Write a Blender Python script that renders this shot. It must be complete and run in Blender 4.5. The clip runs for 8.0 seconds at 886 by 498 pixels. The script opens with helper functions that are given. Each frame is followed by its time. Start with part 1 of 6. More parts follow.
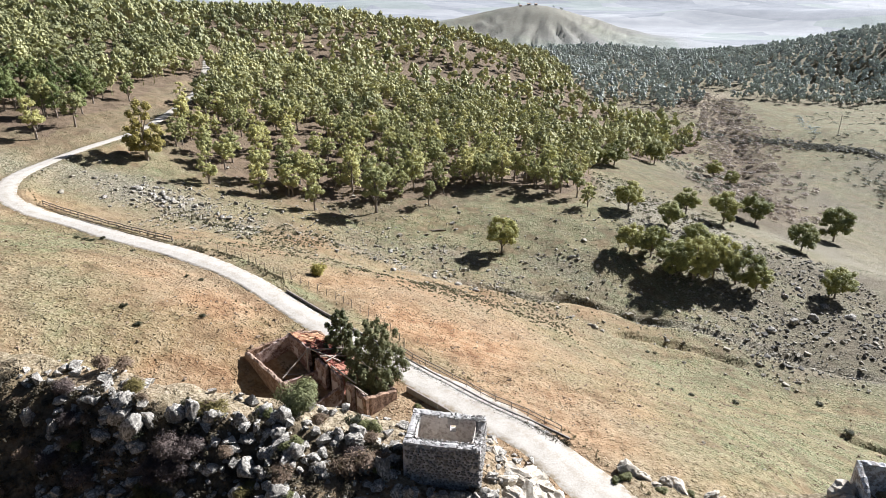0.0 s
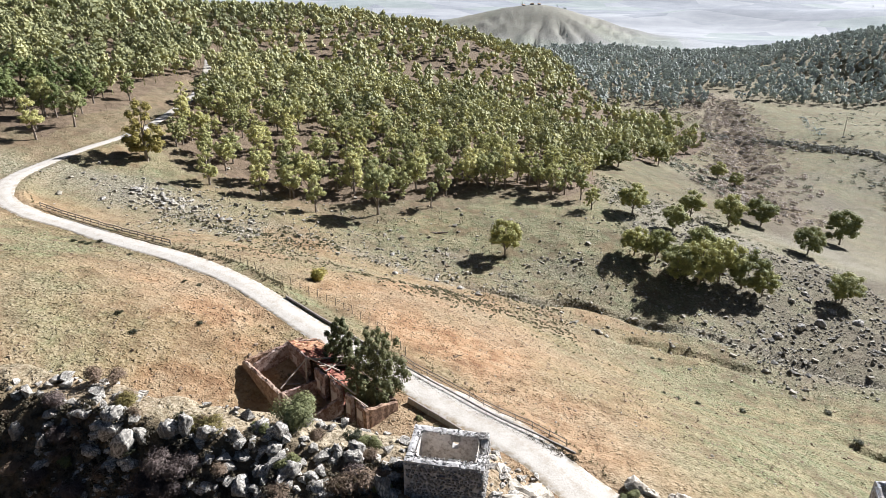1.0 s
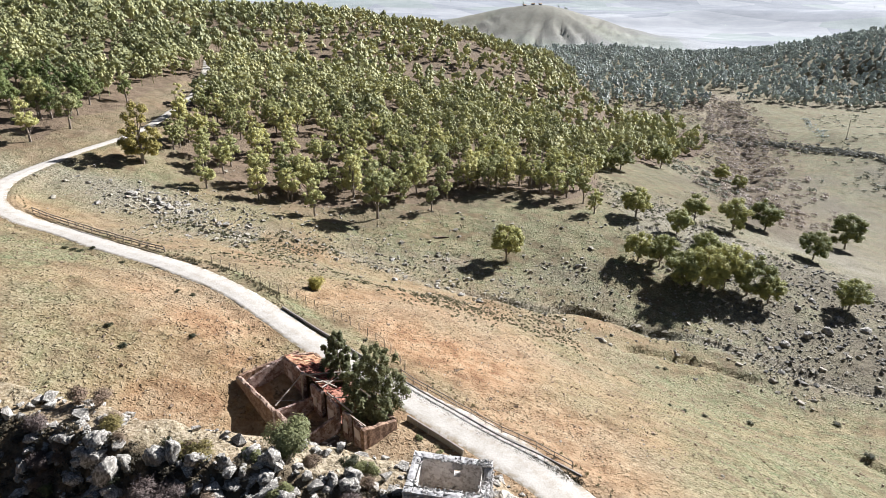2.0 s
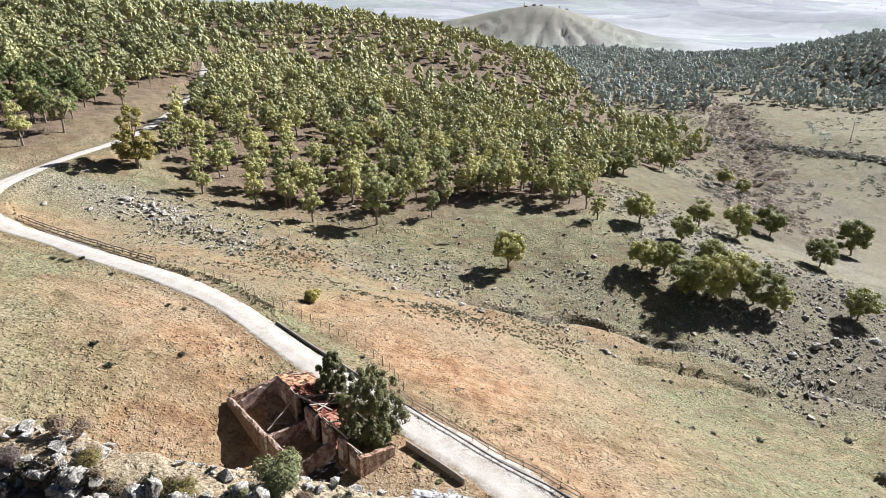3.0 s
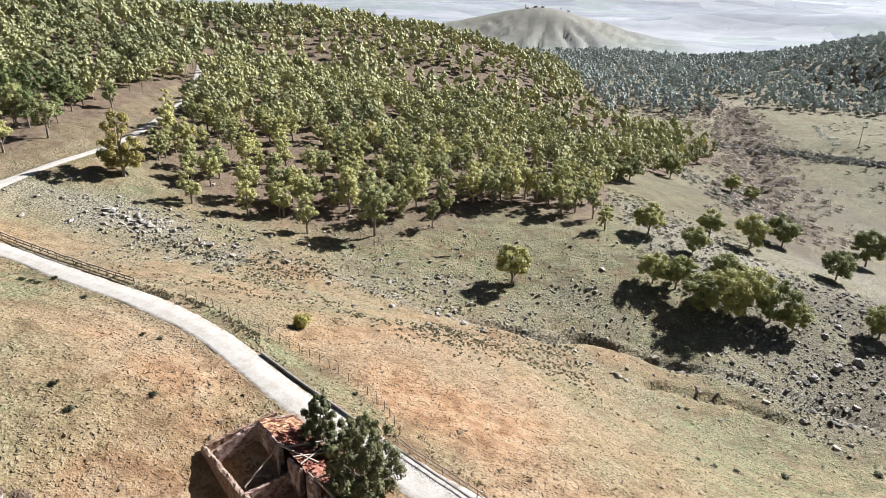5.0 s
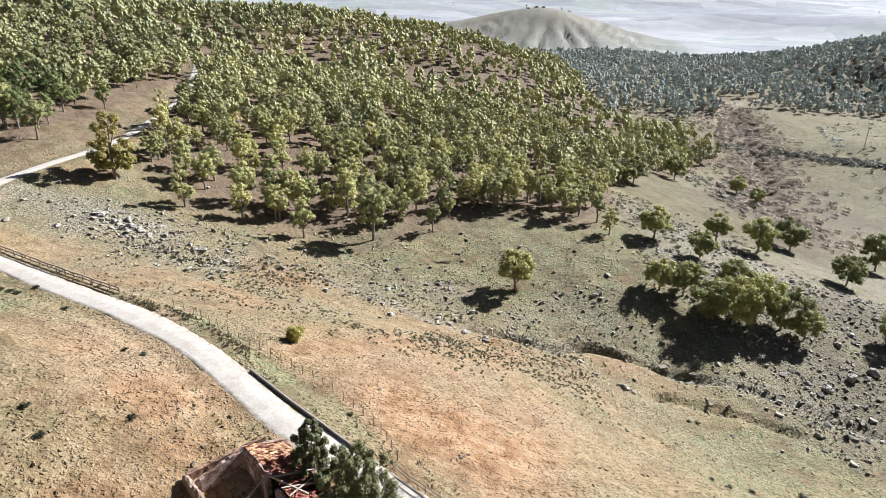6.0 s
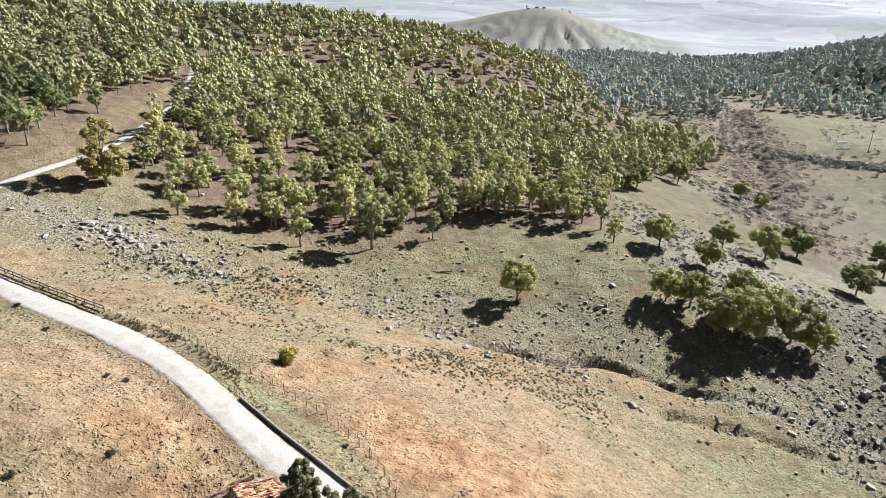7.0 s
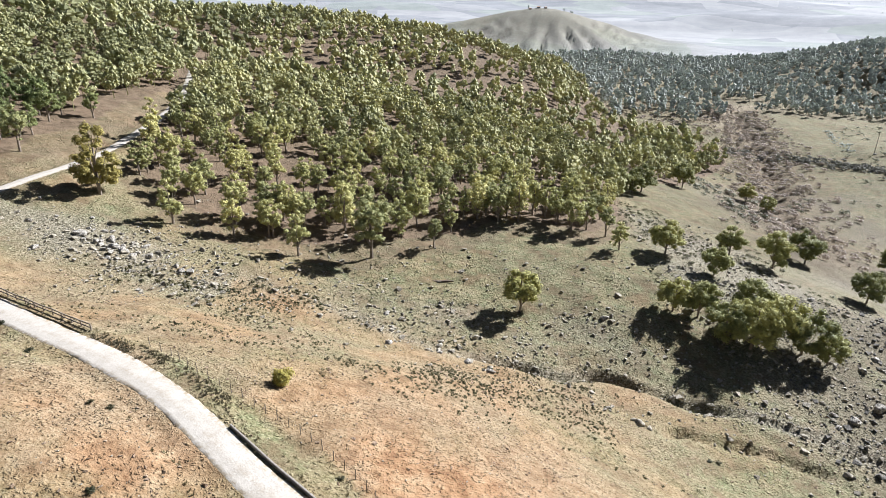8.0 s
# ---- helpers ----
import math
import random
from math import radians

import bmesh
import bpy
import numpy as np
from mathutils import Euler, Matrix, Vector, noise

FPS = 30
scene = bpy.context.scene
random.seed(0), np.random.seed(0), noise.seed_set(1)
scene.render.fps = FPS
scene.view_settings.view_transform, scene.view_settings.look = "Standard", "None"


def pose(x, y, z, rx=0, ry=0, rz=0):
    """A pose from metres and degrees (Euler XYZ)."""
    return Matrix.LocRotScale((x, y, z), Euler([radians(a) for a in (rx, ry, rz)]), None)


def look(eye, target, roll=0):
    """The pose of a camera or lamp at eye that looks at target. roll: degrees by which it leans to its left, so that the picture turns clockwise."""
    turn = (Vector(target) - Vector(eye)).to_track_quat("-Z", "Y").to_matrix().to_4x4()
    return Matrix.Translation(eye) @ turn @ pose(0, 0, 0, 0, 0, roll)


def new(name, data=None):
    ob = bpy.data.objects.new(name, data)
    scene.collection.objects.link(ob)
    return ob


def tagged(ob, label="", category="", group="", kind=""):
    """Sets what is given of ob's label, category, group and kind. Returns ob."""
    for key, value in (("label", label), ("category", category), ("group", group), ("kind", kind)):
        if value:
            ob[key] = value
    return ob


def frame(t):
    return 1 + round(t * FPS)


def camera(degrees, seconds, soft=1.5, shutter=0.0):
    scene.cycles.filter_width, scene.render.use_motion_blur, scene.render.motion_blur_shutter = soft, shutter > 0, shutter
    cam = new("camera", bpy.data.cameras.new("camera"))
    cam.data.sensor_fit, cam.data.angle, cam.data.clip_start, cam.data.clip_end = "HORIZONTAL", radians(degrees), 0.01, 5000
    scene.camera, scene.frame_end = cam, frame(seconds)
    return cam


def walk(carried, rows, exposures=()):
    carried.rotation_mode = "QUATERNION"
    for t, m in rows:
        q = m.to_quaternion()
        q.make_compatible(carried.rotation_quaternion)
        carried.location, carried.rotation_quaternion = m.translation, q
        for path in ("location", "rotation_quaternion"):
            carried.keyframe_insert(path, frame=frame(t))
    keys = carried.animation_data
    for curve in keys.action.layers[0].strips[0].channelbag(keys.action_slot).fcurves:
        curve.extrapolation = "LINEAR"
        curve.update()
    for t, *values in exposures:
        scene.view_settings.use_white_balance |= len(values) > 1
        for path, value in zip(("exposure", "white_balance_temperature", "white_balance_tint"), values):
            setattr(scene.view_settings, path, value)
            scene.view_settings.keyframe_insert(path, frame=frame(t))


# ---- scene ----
cam = camera(69.98, 8.0, soft=0.8)
PATH = [
    (0.0, look((0.000, 0.000, 38.000), (0.000, 92.473, -0.063), 0.00)),
    (0.5, look((-0.035, 0.762, 38.017), (-0.209, 93.221, -0.080), 0.03)),
    (1.0, look((-0.071, 1.910, 38.139), (-0.389, 94.342, -0.022), 0.16)),
    (1.5, look((-0.125, 3.129, 38.256), (-0.474, 95.541, 0.047), 0.23)),
    (3.0, look((-0.253, 8.022, 38.716), (-0.652, 100.463, 0.579), 0.42)),
    (3.5, look((-0.325, 9.689, 38.908), (-0.722, 102.137, 0.789), 0.49)),
    (4.0, look((-0.399, 11.785, 38.982), (-0.804, 104.258, 0.921), 0.54)),
    (4.5, look((-0.393, 13.552, 38.861), (-0.820, 106.061, 0.890), 0.57)),
    (6.0, look((-0.503, 19.878, 37.914), (-1.016, 112.406, -0.013), 0.67)),
    (6.5, look((-0.581, 21.913, 38.046), (-1.085, 114.452, 0.146), 0.68)),
    (7.0, look((-0.679, 24.185, 38.337), (-1.163, 116.729, 0.450), 0.72)),
    (7.5, look((-0.705, 26.194, 38.598), (-1.203, 118.737, 0.710), 0.73)),
    (8.0, look((-0.688, 28.000, 38.856), (-1.406, 120.540, 0.965), 0.67)),
]
walk(cam, PATH, [(0.0, 1.4, 5680, 12), (8.0, 1.4, 5680, 12)])

# ---- sky and sun ----
SUN_AZ, SUN_EL = 50.0, 31.0      # degrees right of the way ahead, and above the horizon
world = bpy.data.worlds.new("sky")
scene.world = world
world.use_nodes = True
sky = world.node_tree.nodes.new("ShaderNodeTexSky")
sky.sky_type, sky.sun_disc = "NISHITA", False
sky.sun_elevation, sky.sun_rotation = radians(SUN_EL), radians(SUN_AZ)
sky.altitude, sky.dust_density = 600, 3.0
background = world.node_tree.nodes["Background"]
background.inputs[1].default_value = 0.017
world.node_tree.links.new(sky.outputs[0], background.inputs[0])
sun = new("sun", bpy.data.lights.new("sun", "SUN"))
sun.data.energy, sun.data.angle, sun.data.color = 5.0, radians(0.53), (1.0, 0.95, 0.87)
sun_way = Vector((math.sin(radians(SUN_AZ)) * math.cos(radians(SUN_EL)),
                  math.cos(radians(SUN_AZ)) * math.cos(radians(SUN_EL)), math.sin(radians(SUN_EL))))
sun.matrix_world = look(sun_way * 200, (0, 0, 0))

# ---- the lie of the land ----
# A fan-shaped control net of heights: columns run across (slope of the bearing), rows outward.
NET_U = np.linspace(-0.8, 0.8, 9)
NET_D = np.array([70, 105, 130, 155, 185, 220, 265, 330, 430, 600, 900.0])
NET_H = np.array([
    [7.2, 3.6, 0.2, -0.9, -0.3, -0.0, -2.8, -8.4, -14.7],
    [10.5, 7.5, 3.7, -2.5, -1.7, -2.6, -10.3, -17.2, -23.0],
    [13.5, 9.9, 6.9, 0.8, -3.8, -11.4, -20.1, -25.7, -30.4],
    [16.5, 9.6, 2.1, -2.0, -9.7, -22.1, -30.2, -32.6, -36.7],
    [19.4, 8.7, -2.3, -10.9, -19.9, -27.0, -30.4, -34.4, -43.1],
    [22.9, 9.4, 2.5, -10.8, -18.6, -21.3, -29.3, -39.0, -50.4],
    [29.4, 18.9, 7.9, -5.5, -14.7, -22.9, -36.4, -48.6, -56.7],
    [40.3, 29.5, 14.4, -1.5, -15.2, -27.6, -44.6, -52.5, -59.8],
    [54.8, 43.0, 21.3, 1.4, -13.6, -35.6, -54.9, -44.0, -57.0],
    [71.1, 48.2, 19.8, 18.0, 3.0, -32.4, -42.0, -52.1, -42.4],
    [89.0, 39.2, -15.6, -17.3, -38.6, -33.0, -40.0, -30.0, -22.0]])


def cubic_weights(t):
    return np.stack([-0.5 * t + t * t - 0.5 * t ** 3, 1 - 2.5 * t * t + 1.5 * t ** 3,
                     0.5 * t + 2 * t * t - 1.5 * t ** 3, -0.5 * t * t + 0.5 * t ** 3], -1)


def net_terms(x, y):
    """Row and column indices and weights of the net at places x, y."""
    d = np.maximum(y + 60, 1.0)
    u = np.clip(x / np.maximum(d, 40.0), -0.8, 0.8)
    a = np.interp(u, NET_U, np.arange(len(NET_U)))
    b = np.interp(np.log(d), np.log(NET_D), np.arange(len(NET_D)))
    i, j = np.minimum(a.astype(int), len(NET_U) - 2), np.minimum(b.astype(int), len(NET_D) - 2)
    wi, wj = cubic_weights(a - i), cubic_weights(b - j)
    ci = np.clip(i[..., None] + np.arange(-1, 3), 0, len(NET_U) - 1)
    cj = np.clip(j[..., None] + np.arange(-1, 3), 0, len(NET_D) - 1)
    return cj, ci, wj, wi


def net_height(x, y):
    cj, ci, wj, wi = net_terms(x, y)
    return (NET_H[cj[..., :, None], ci[..., None, :]] * wj[..., :, None] * wi[..., None, :]).sum((-1, -2))


def step(a, b, t):
    t = np.clip((t - a) / (b - a), 0, 1)
    return t * t * (3 - 2 * t)


def lattice(i, j, seed):
    n = (i.astype(np.int64) * 374761393 + j.astype(np.int64) * 668265263 + seed * 974711) & 0x7FFFFFFF
    n = ((n ^ (n >> 13)) * 1274126177) & 0x7FFFFFFF
    return ((n ^ (n >> 16)) & 0xFFFF) / 65535.0


def vnoise(x, y, size, seed=0):
    """Smooth noise from -1 to 1 over patches of that size in metres."""
    x, y = np.asarray(x, float) / size, np.asarray(y, float) / size
    i, j = np.floor(x), np.floor(y)
    u, v = x - i, y - j
    u, v = u * u * (3 - 2 * u), v * v * (3 - 2 * v)
    a, b = lattice(i, j, seed), lattice(i + 1, j, seed)
    c, d = lattice(i, j + 1, seed), lattice(i + 1, j + 1, seed)
    return 2 * ((a * (1 - u) + b * u) * (1 - v) + (c * (1 - u) + d * u) * v) - 1


def along(x, y, line):
    """Distance to a polyline (far places: 999), the length run along it, and the side (positive: to its left)."""
    x, y, q = np.asarray(x, float), np.asarray(y, float), np.array(line)
    out = [np.full(x.shape, 999.0), np.zeros(x.shape), np.zeros(x.shape)]
    lo, hi = q.min(0) - 60, q.max(0) + 60
    some = (x > lo[0]) & (x < hi[0]) & (y > lo[1]) & (y < hi[1])
    px, py = x[some], y[some]
    best, run, side = np.full(px.shape, 999.0), np.zeros(px.shape), np.zeros(px.shape)
    way = np.diff(q, axis=0)
    length = np.hypot(way[:, 0], way[:, 1])
    start = np.r_[0, np.cumsum(length)]
    if px.size <= 64:
        ox, oy = px[:, None] - q[:-1, 0], py[:, None] - q[:-1, 1]
        t = np.clip((ox * way[:, 0] + oy * way[:, 1]) / length ** 2, 0, 1)
        dist = np.hypot(ox - t * way[:, 0], oy - t * way[:, 1])
        k = dist.argmin(1)
        n = np.arange(len(px))
        best, run = dist[n, k], start[k] + t[n, k] * length[k]
        side = np.sign(way[k, 0] * oy[n, k] - way[k, 1] * ox[n, k])
    else:
        for (ax, ay), (lx, ly), size, begun in zip(q, way, length, start):
            ox, oy = px - ax, py - ay
            t = np.clip((ox * lx + oy * ly) / size ** 2, 0, 1)
            dist = np.hypot(ox - t * lx, oy - t * ly)
            k = np.flatnonzero(dist < best)
            best[k], run[k] = dist[k], begun + t[k] * size
            side[k] = np.sign(lx * oy[k] - ly * ox[k])
    for whole, found in zip(out, (best, run, side)):
        whole[some] = found
    return out


def smooth_line(points, gap):
    """Points at even gaps along a rounded line through the given corners."""
    p = [np.array(q, float) for q in points]
    p = [2 * p[0] - p[1]] + p + [2 * p[-1] - p[-2]]
    out = []
    for k in range(1, len(p) - 2):
        a, b, c, d = p[k - 1:k + 3]
        n = max(2, int(np.linalg.norm(c - b) / gap))
        for s in range(n):
            t = s / n
            q = 0.5 * (2 * b + (c - a) * t + (2 * a - 5 * b + 4 * c - d) * t * t + (3 * b - a - 3 * c + d) * t ** 3)
            out.append((float(q[0]), float(q[1])))
    out.append(tuple(points[-1]))
    return out


ROAD = [(24, 22), (18.5, 33), (12.9, 42.3), (8.1, 50.0), (2.8, 55.6), (-2.1, 59.6), (-6.2, 62.8), (-11.2, 66.4), (-17.2, 70.9), (-23.2, 76.3),
        (-29.6, 81.8), (-37.8, 87.2), (-49.5, 93.9), (-62.5, 101.5), (-73.0, 106.2), (-82.4, 113.9), (-88.4, 125.6), (-89.8, 135.5),
        (-88.3, 148.7), (-85.1, 163.1), (-83.8, 176.9), (-84.7, 195.2), (-86, 213), (-89, 233), (-96, 262), (-108, 300)]
ROAD_LINE = smooth_line(ROAD, 2.5)
ROAD_Z = net_height(*np.array(ROAD_LINE).T)
for _ in range(12):
    ROAD_Z[1:-1] = (ROAD_Z[:-2] + 2 * ROAD_Z[1:-1] + ROAD_Z[2:]) / 4
ROAD_RUN = np.r_[0, np.cumsum(np.hypot(*np.diff(np.array(ROAD_LINE), axis=0).T))]
STREAM = smooth_line([(-40, 138), (-34, 135.5), (-27, 134.5), (-19.7, 131.5), (-11, 127), (-3.4, 124.3), (4.3, 124), (12, 124.2), (18.6, 123.2), (27, 126.6), (32.6, 125.2),
                      (40, 122.5), (49, 120), (57.6, 117), (66, 112.5), (75, 107.7), (92, 102)], 3)
WASH = smooth_line([(27, 112.5), (30.5, 110.5), (33, 109.3), (37.2, 111.9), (42, 110.5), (48.2, 110.3), (58, 107)], 2)
DITCH = smooth_line([(57, 85), (60.1, 82.7), (63, 80), (66.5, 76.6), (74, 73)], 2)
BROOK = smooth_line([(122, 228), (132, 255), (140, 290), (160, 330), (185, 400), (210, 500)], 6)


def crest_y(x):
    return np.interp(x, [-60, -45, -34, -24, -18, -8, -3, 3, 8], [52, 48.5, 44.5, 41.0, 39.8, 39.8, 40, 41, 41])


def outcrop(x, y):
    """The limestone ridge in front of the ruined house, and the crag by the road."""
    crest = crest_y(x)
    top = np.interp(x, [-70, -45, -34, -24, -18, -12, -8, -4.5, -1, 3, 6, 9], [4, 7.3, 7.7, 8.1, 7.7, 6.7, 6.0, 5.0, 4.5, 3.4, 0.6, -4])
    front = np.interp(x, [-48, -36, -33, -21, -17, -12, -4, 3], [0.42, 0.45, 0.8, 0.9, 0.72, 0.38, 0.3, 0.35])
    rough = 0.5 * vnoise(x, y, 3.1, 5) + 0.3 * vnoise(x, y, 1.3, 6)
    back = np.maximum(y - crest, 0)
    z = top + rough - np.where(y > crest, 0.12 * np.minimum(back, 4.0) + 1.3 * np.maximum(back - 4.0, 0), (crest - y) * front)
    crag = 2.2 - 1.7 * np.maximum(np.hypot(x - 32.6, (y - 35.2) * 0.9) - 3.2, 0) + rough
    pad = 3.7 - 0.8 * np.hypot(np.maximum(np.abs(x - 0.2) - 3.2, 0), np.maximum(np.abs(y - 38.4) - 2.4, 0)) + 0.6 * rough
    return np.maximum(np.maximum(z, crag), pad)


def land(x, y):
    """The height of the ground."""
    x, y = np.asarray(x, float), np.asarray(y, float)
    d = y + 60
    h = net_height(x, y)
    far = step(820, 1350, d)
    plain = -100 + 105 * step(1500, 4950, d) + 40 * step(3600, 4950, d) + far * (5 * vnoise(x, y, 420, 3) + 9 * vnoise(x, y, 1100, 4) * step(1500, 2600, d))
    h = h * (1 - far) + plain * far
    # the bare gullied hill on the plain, and low swells beyond
    r = np.hypot((x - 235) / np.where(x < 235, 570, 430), (y - 1800) / 430)
    turn = np.arctan2(y - 1800, x - 235)
    furrow = np.abs(vnoise(turn * 260 + 30 * vnoise(x, y, 120, 7), r * 60, 34, 8)) * 0.7 + 0.3 * np.abs(vnoise(turn * 260, r * 60, 13, 9))
    h = h + 95 * np.exp(-2.1 * r ** 1.65) - 19 * (1 - furrow) ** 2 * np.exp(-((r - 0.6) / 0.36) ** 2) * far
    for cx, cy, sx, sy, up in ((1000, 2500, 330, 170, 42), (560, 2350, 260, 120, 22), (1500, 2300, 420, 200, 55), (-300, 3200, 600, 200, 25), (1300, 3600, 900, 260, 45)):
        h = h + up * np.exp(-((x - cx) / sx) ** 2 - ((y - cy) / sy) ** 2)
    # the wooded spur across the valley, with its shaded flank, and the high ground behind it
    h = h + 37 * step(265, 560, x + 0.25 * (y - 640)) * np.exp(-((y - 655 - 0.10 * (x - 400) - 14 * vnoise(x, y, 130, 19)) / np.where(y < 655 + 0.10 * (x - 400), 58, 150)) ** 2) * (1 - far)
    h = h + 15 * step(330, 760, x) * step(720, 900, d) * (1 - far)
    near = step(470, 330, d)
    h = h + near * (0.35 * vnoise(x, y, 11, 1) + 0.2 * vnoise(x, y, 4.3, 2) + 0.14 * vnoise(x, y, 1.7, 9) + 0.10 * vnoise(x, y, 1.05, 10) * step(150, 110, y))
    h = h + step(250, 480, d) * (1.6 * vnoise(x, y, 60, 11) + 1.1 * vnoise(x, y, 26, 12) + 0.4 * vnoise(x, y, 9, 13)) * (1 - far)
    ds, rs, ss = along(x, y, STREAM)
    tread = np.sin(6.28 * (ds / 1.9 + 0.35 * vnoise(x, y, 6, 17)))
    h = h + 0.26 * tread * (ss > 0) * step(16, 6, ds) * step(40, 70, rs) * (0.4 + 0.6 * vnoise(x, y, 9, 18))
    # the stream beds
    for line, deep, wide in ((STREAM, 2.9, 0.85), (WASH, 1.5, 1.0), (DITCH, 2.0, 1.5), (BROOK, 3.0, 5.0)):
        dist, run, side = along(x, y, line)
        bend = 1.6 * (vnoise(run, run * 0, 5, 14) + 0.6 * vnoise(run, run * 0, 2.2, 16)) * wide
        ends = step(2, 14, run) if line is not STREAM else step(38, 50, run) * (0.35 + 0.65 * step(98, 86, run))
        h = h - deep * ends * np.exp(-((dist + bend * 0.4) / np.where(side > 0, 0.55 * wide, 1.3 * wide)) ** 2) * (0.9 + 0.35 * vnoise(x, y, 6, 15)).clip(0.5, 1.2)
        h = h - deep * 0.2 * ends * np.exp(-(dist / (4.5 * wide)) ** 2)
    h = h - 1.2 * np.exp(-(((x + 14.5) / 8.5) ** 2 + ((y - 56) / 5.5) ** 2) ** 2)
    o = outcrop(x, y)
    m = step(-0.6, 0.6, o - h)
    h = h * (1 - m) + o * m
    # the road bench
    dist, run, side = along(x, y, ROAD_LINE)
    bench = np.interp(run, ROAD_RUN, ROAD_Z)
    k = step(6.0, 2.6, dist)
    return h * (1 - k) + bench * k


def land_at(x, y):
    return float(land(np.array([x]), np.array([y]))[0])


# ---- materials ----
def material(name):
    m = bpy.data.materials.new(name)
    m.use_nodes = True
    t = m.node_tree
    return m, t, t.nodes["Principled BSDF"]


def node(t, kind, **given):
    n = t.nodes.new(kind)
    for key, value in given.items():
        n.inputs[key.replace("_", " ")].default_value = value
    return n


def noise_of(t, where, scale, detail=4.0, rough=0.6):
    n = node(t, "ShaderNodeTexNoise", Scale=scale, Detail=detail, Roughness=rough)
    t.links.new(where, n.inputs["Vector"])
    return n.outputs["Fac"]


def ramp(t, value, *stops):
    n = t.nodes.new("ShaderNodeValToRGB")
    e = n.color_ramp.elements
    while len(e) < len(stops):
        e.new(0.5)
    for el, (at, colour) in zip(e, stops):
        el.position, el.color = at, (*colour, 1) if len(colour) == 3 else colour
    t.links.new(value, n.inputs[0])
    return n.outputs[0]


def grey(v):
    return (v, v, v)


def mixed(t, fac, a, b, blend="MIX"):
    n = t.nodes.new("ShaderNodeMix")
    n.data_type, n.blend_type = "RGBA", blend
    for socket, value in ((n.inputs[0], fac), (n.inputs[6], a), (n.inputs[7], b)):
        if isinstance(value, (int, float)):
            socket.default_value = value
        elif isinstance(value, tuple):
            socket.default_value = (*value, 1)
        else:
            t.links.new(value, socket)
    return n.outputs[2]


def bumped(t, bsdf, height, strength, distance):
    n = node(t, "ShaderNodeBump", Strength=strength, Distance=distance)
    t.links.new(height, n.inputs["Height"])
    t.links.new(n.outputs[0], bsdf.inputs["Normal"])


def place_of(t):
    return t.nodes.new("ShaderNodeTexCoord").outputs["Object"]


def layer(t, name):
    n = t.nodes.new("ShaderNodeAttribute")
    n.attribute_name = name
    return n.outputs["Fac"]


def maths(t, op, a, b):
    n = t.nodes.new("ShaderNodeMath")
    n.operation, n.use_clamp = op, True
    for socket, value in zip(n.inputs, (a, b)):
        if isinstance(value, (int, float)):
            socket.default_value = value
        else:
            t.links.new(value, socket)
    return n.outputs[0]


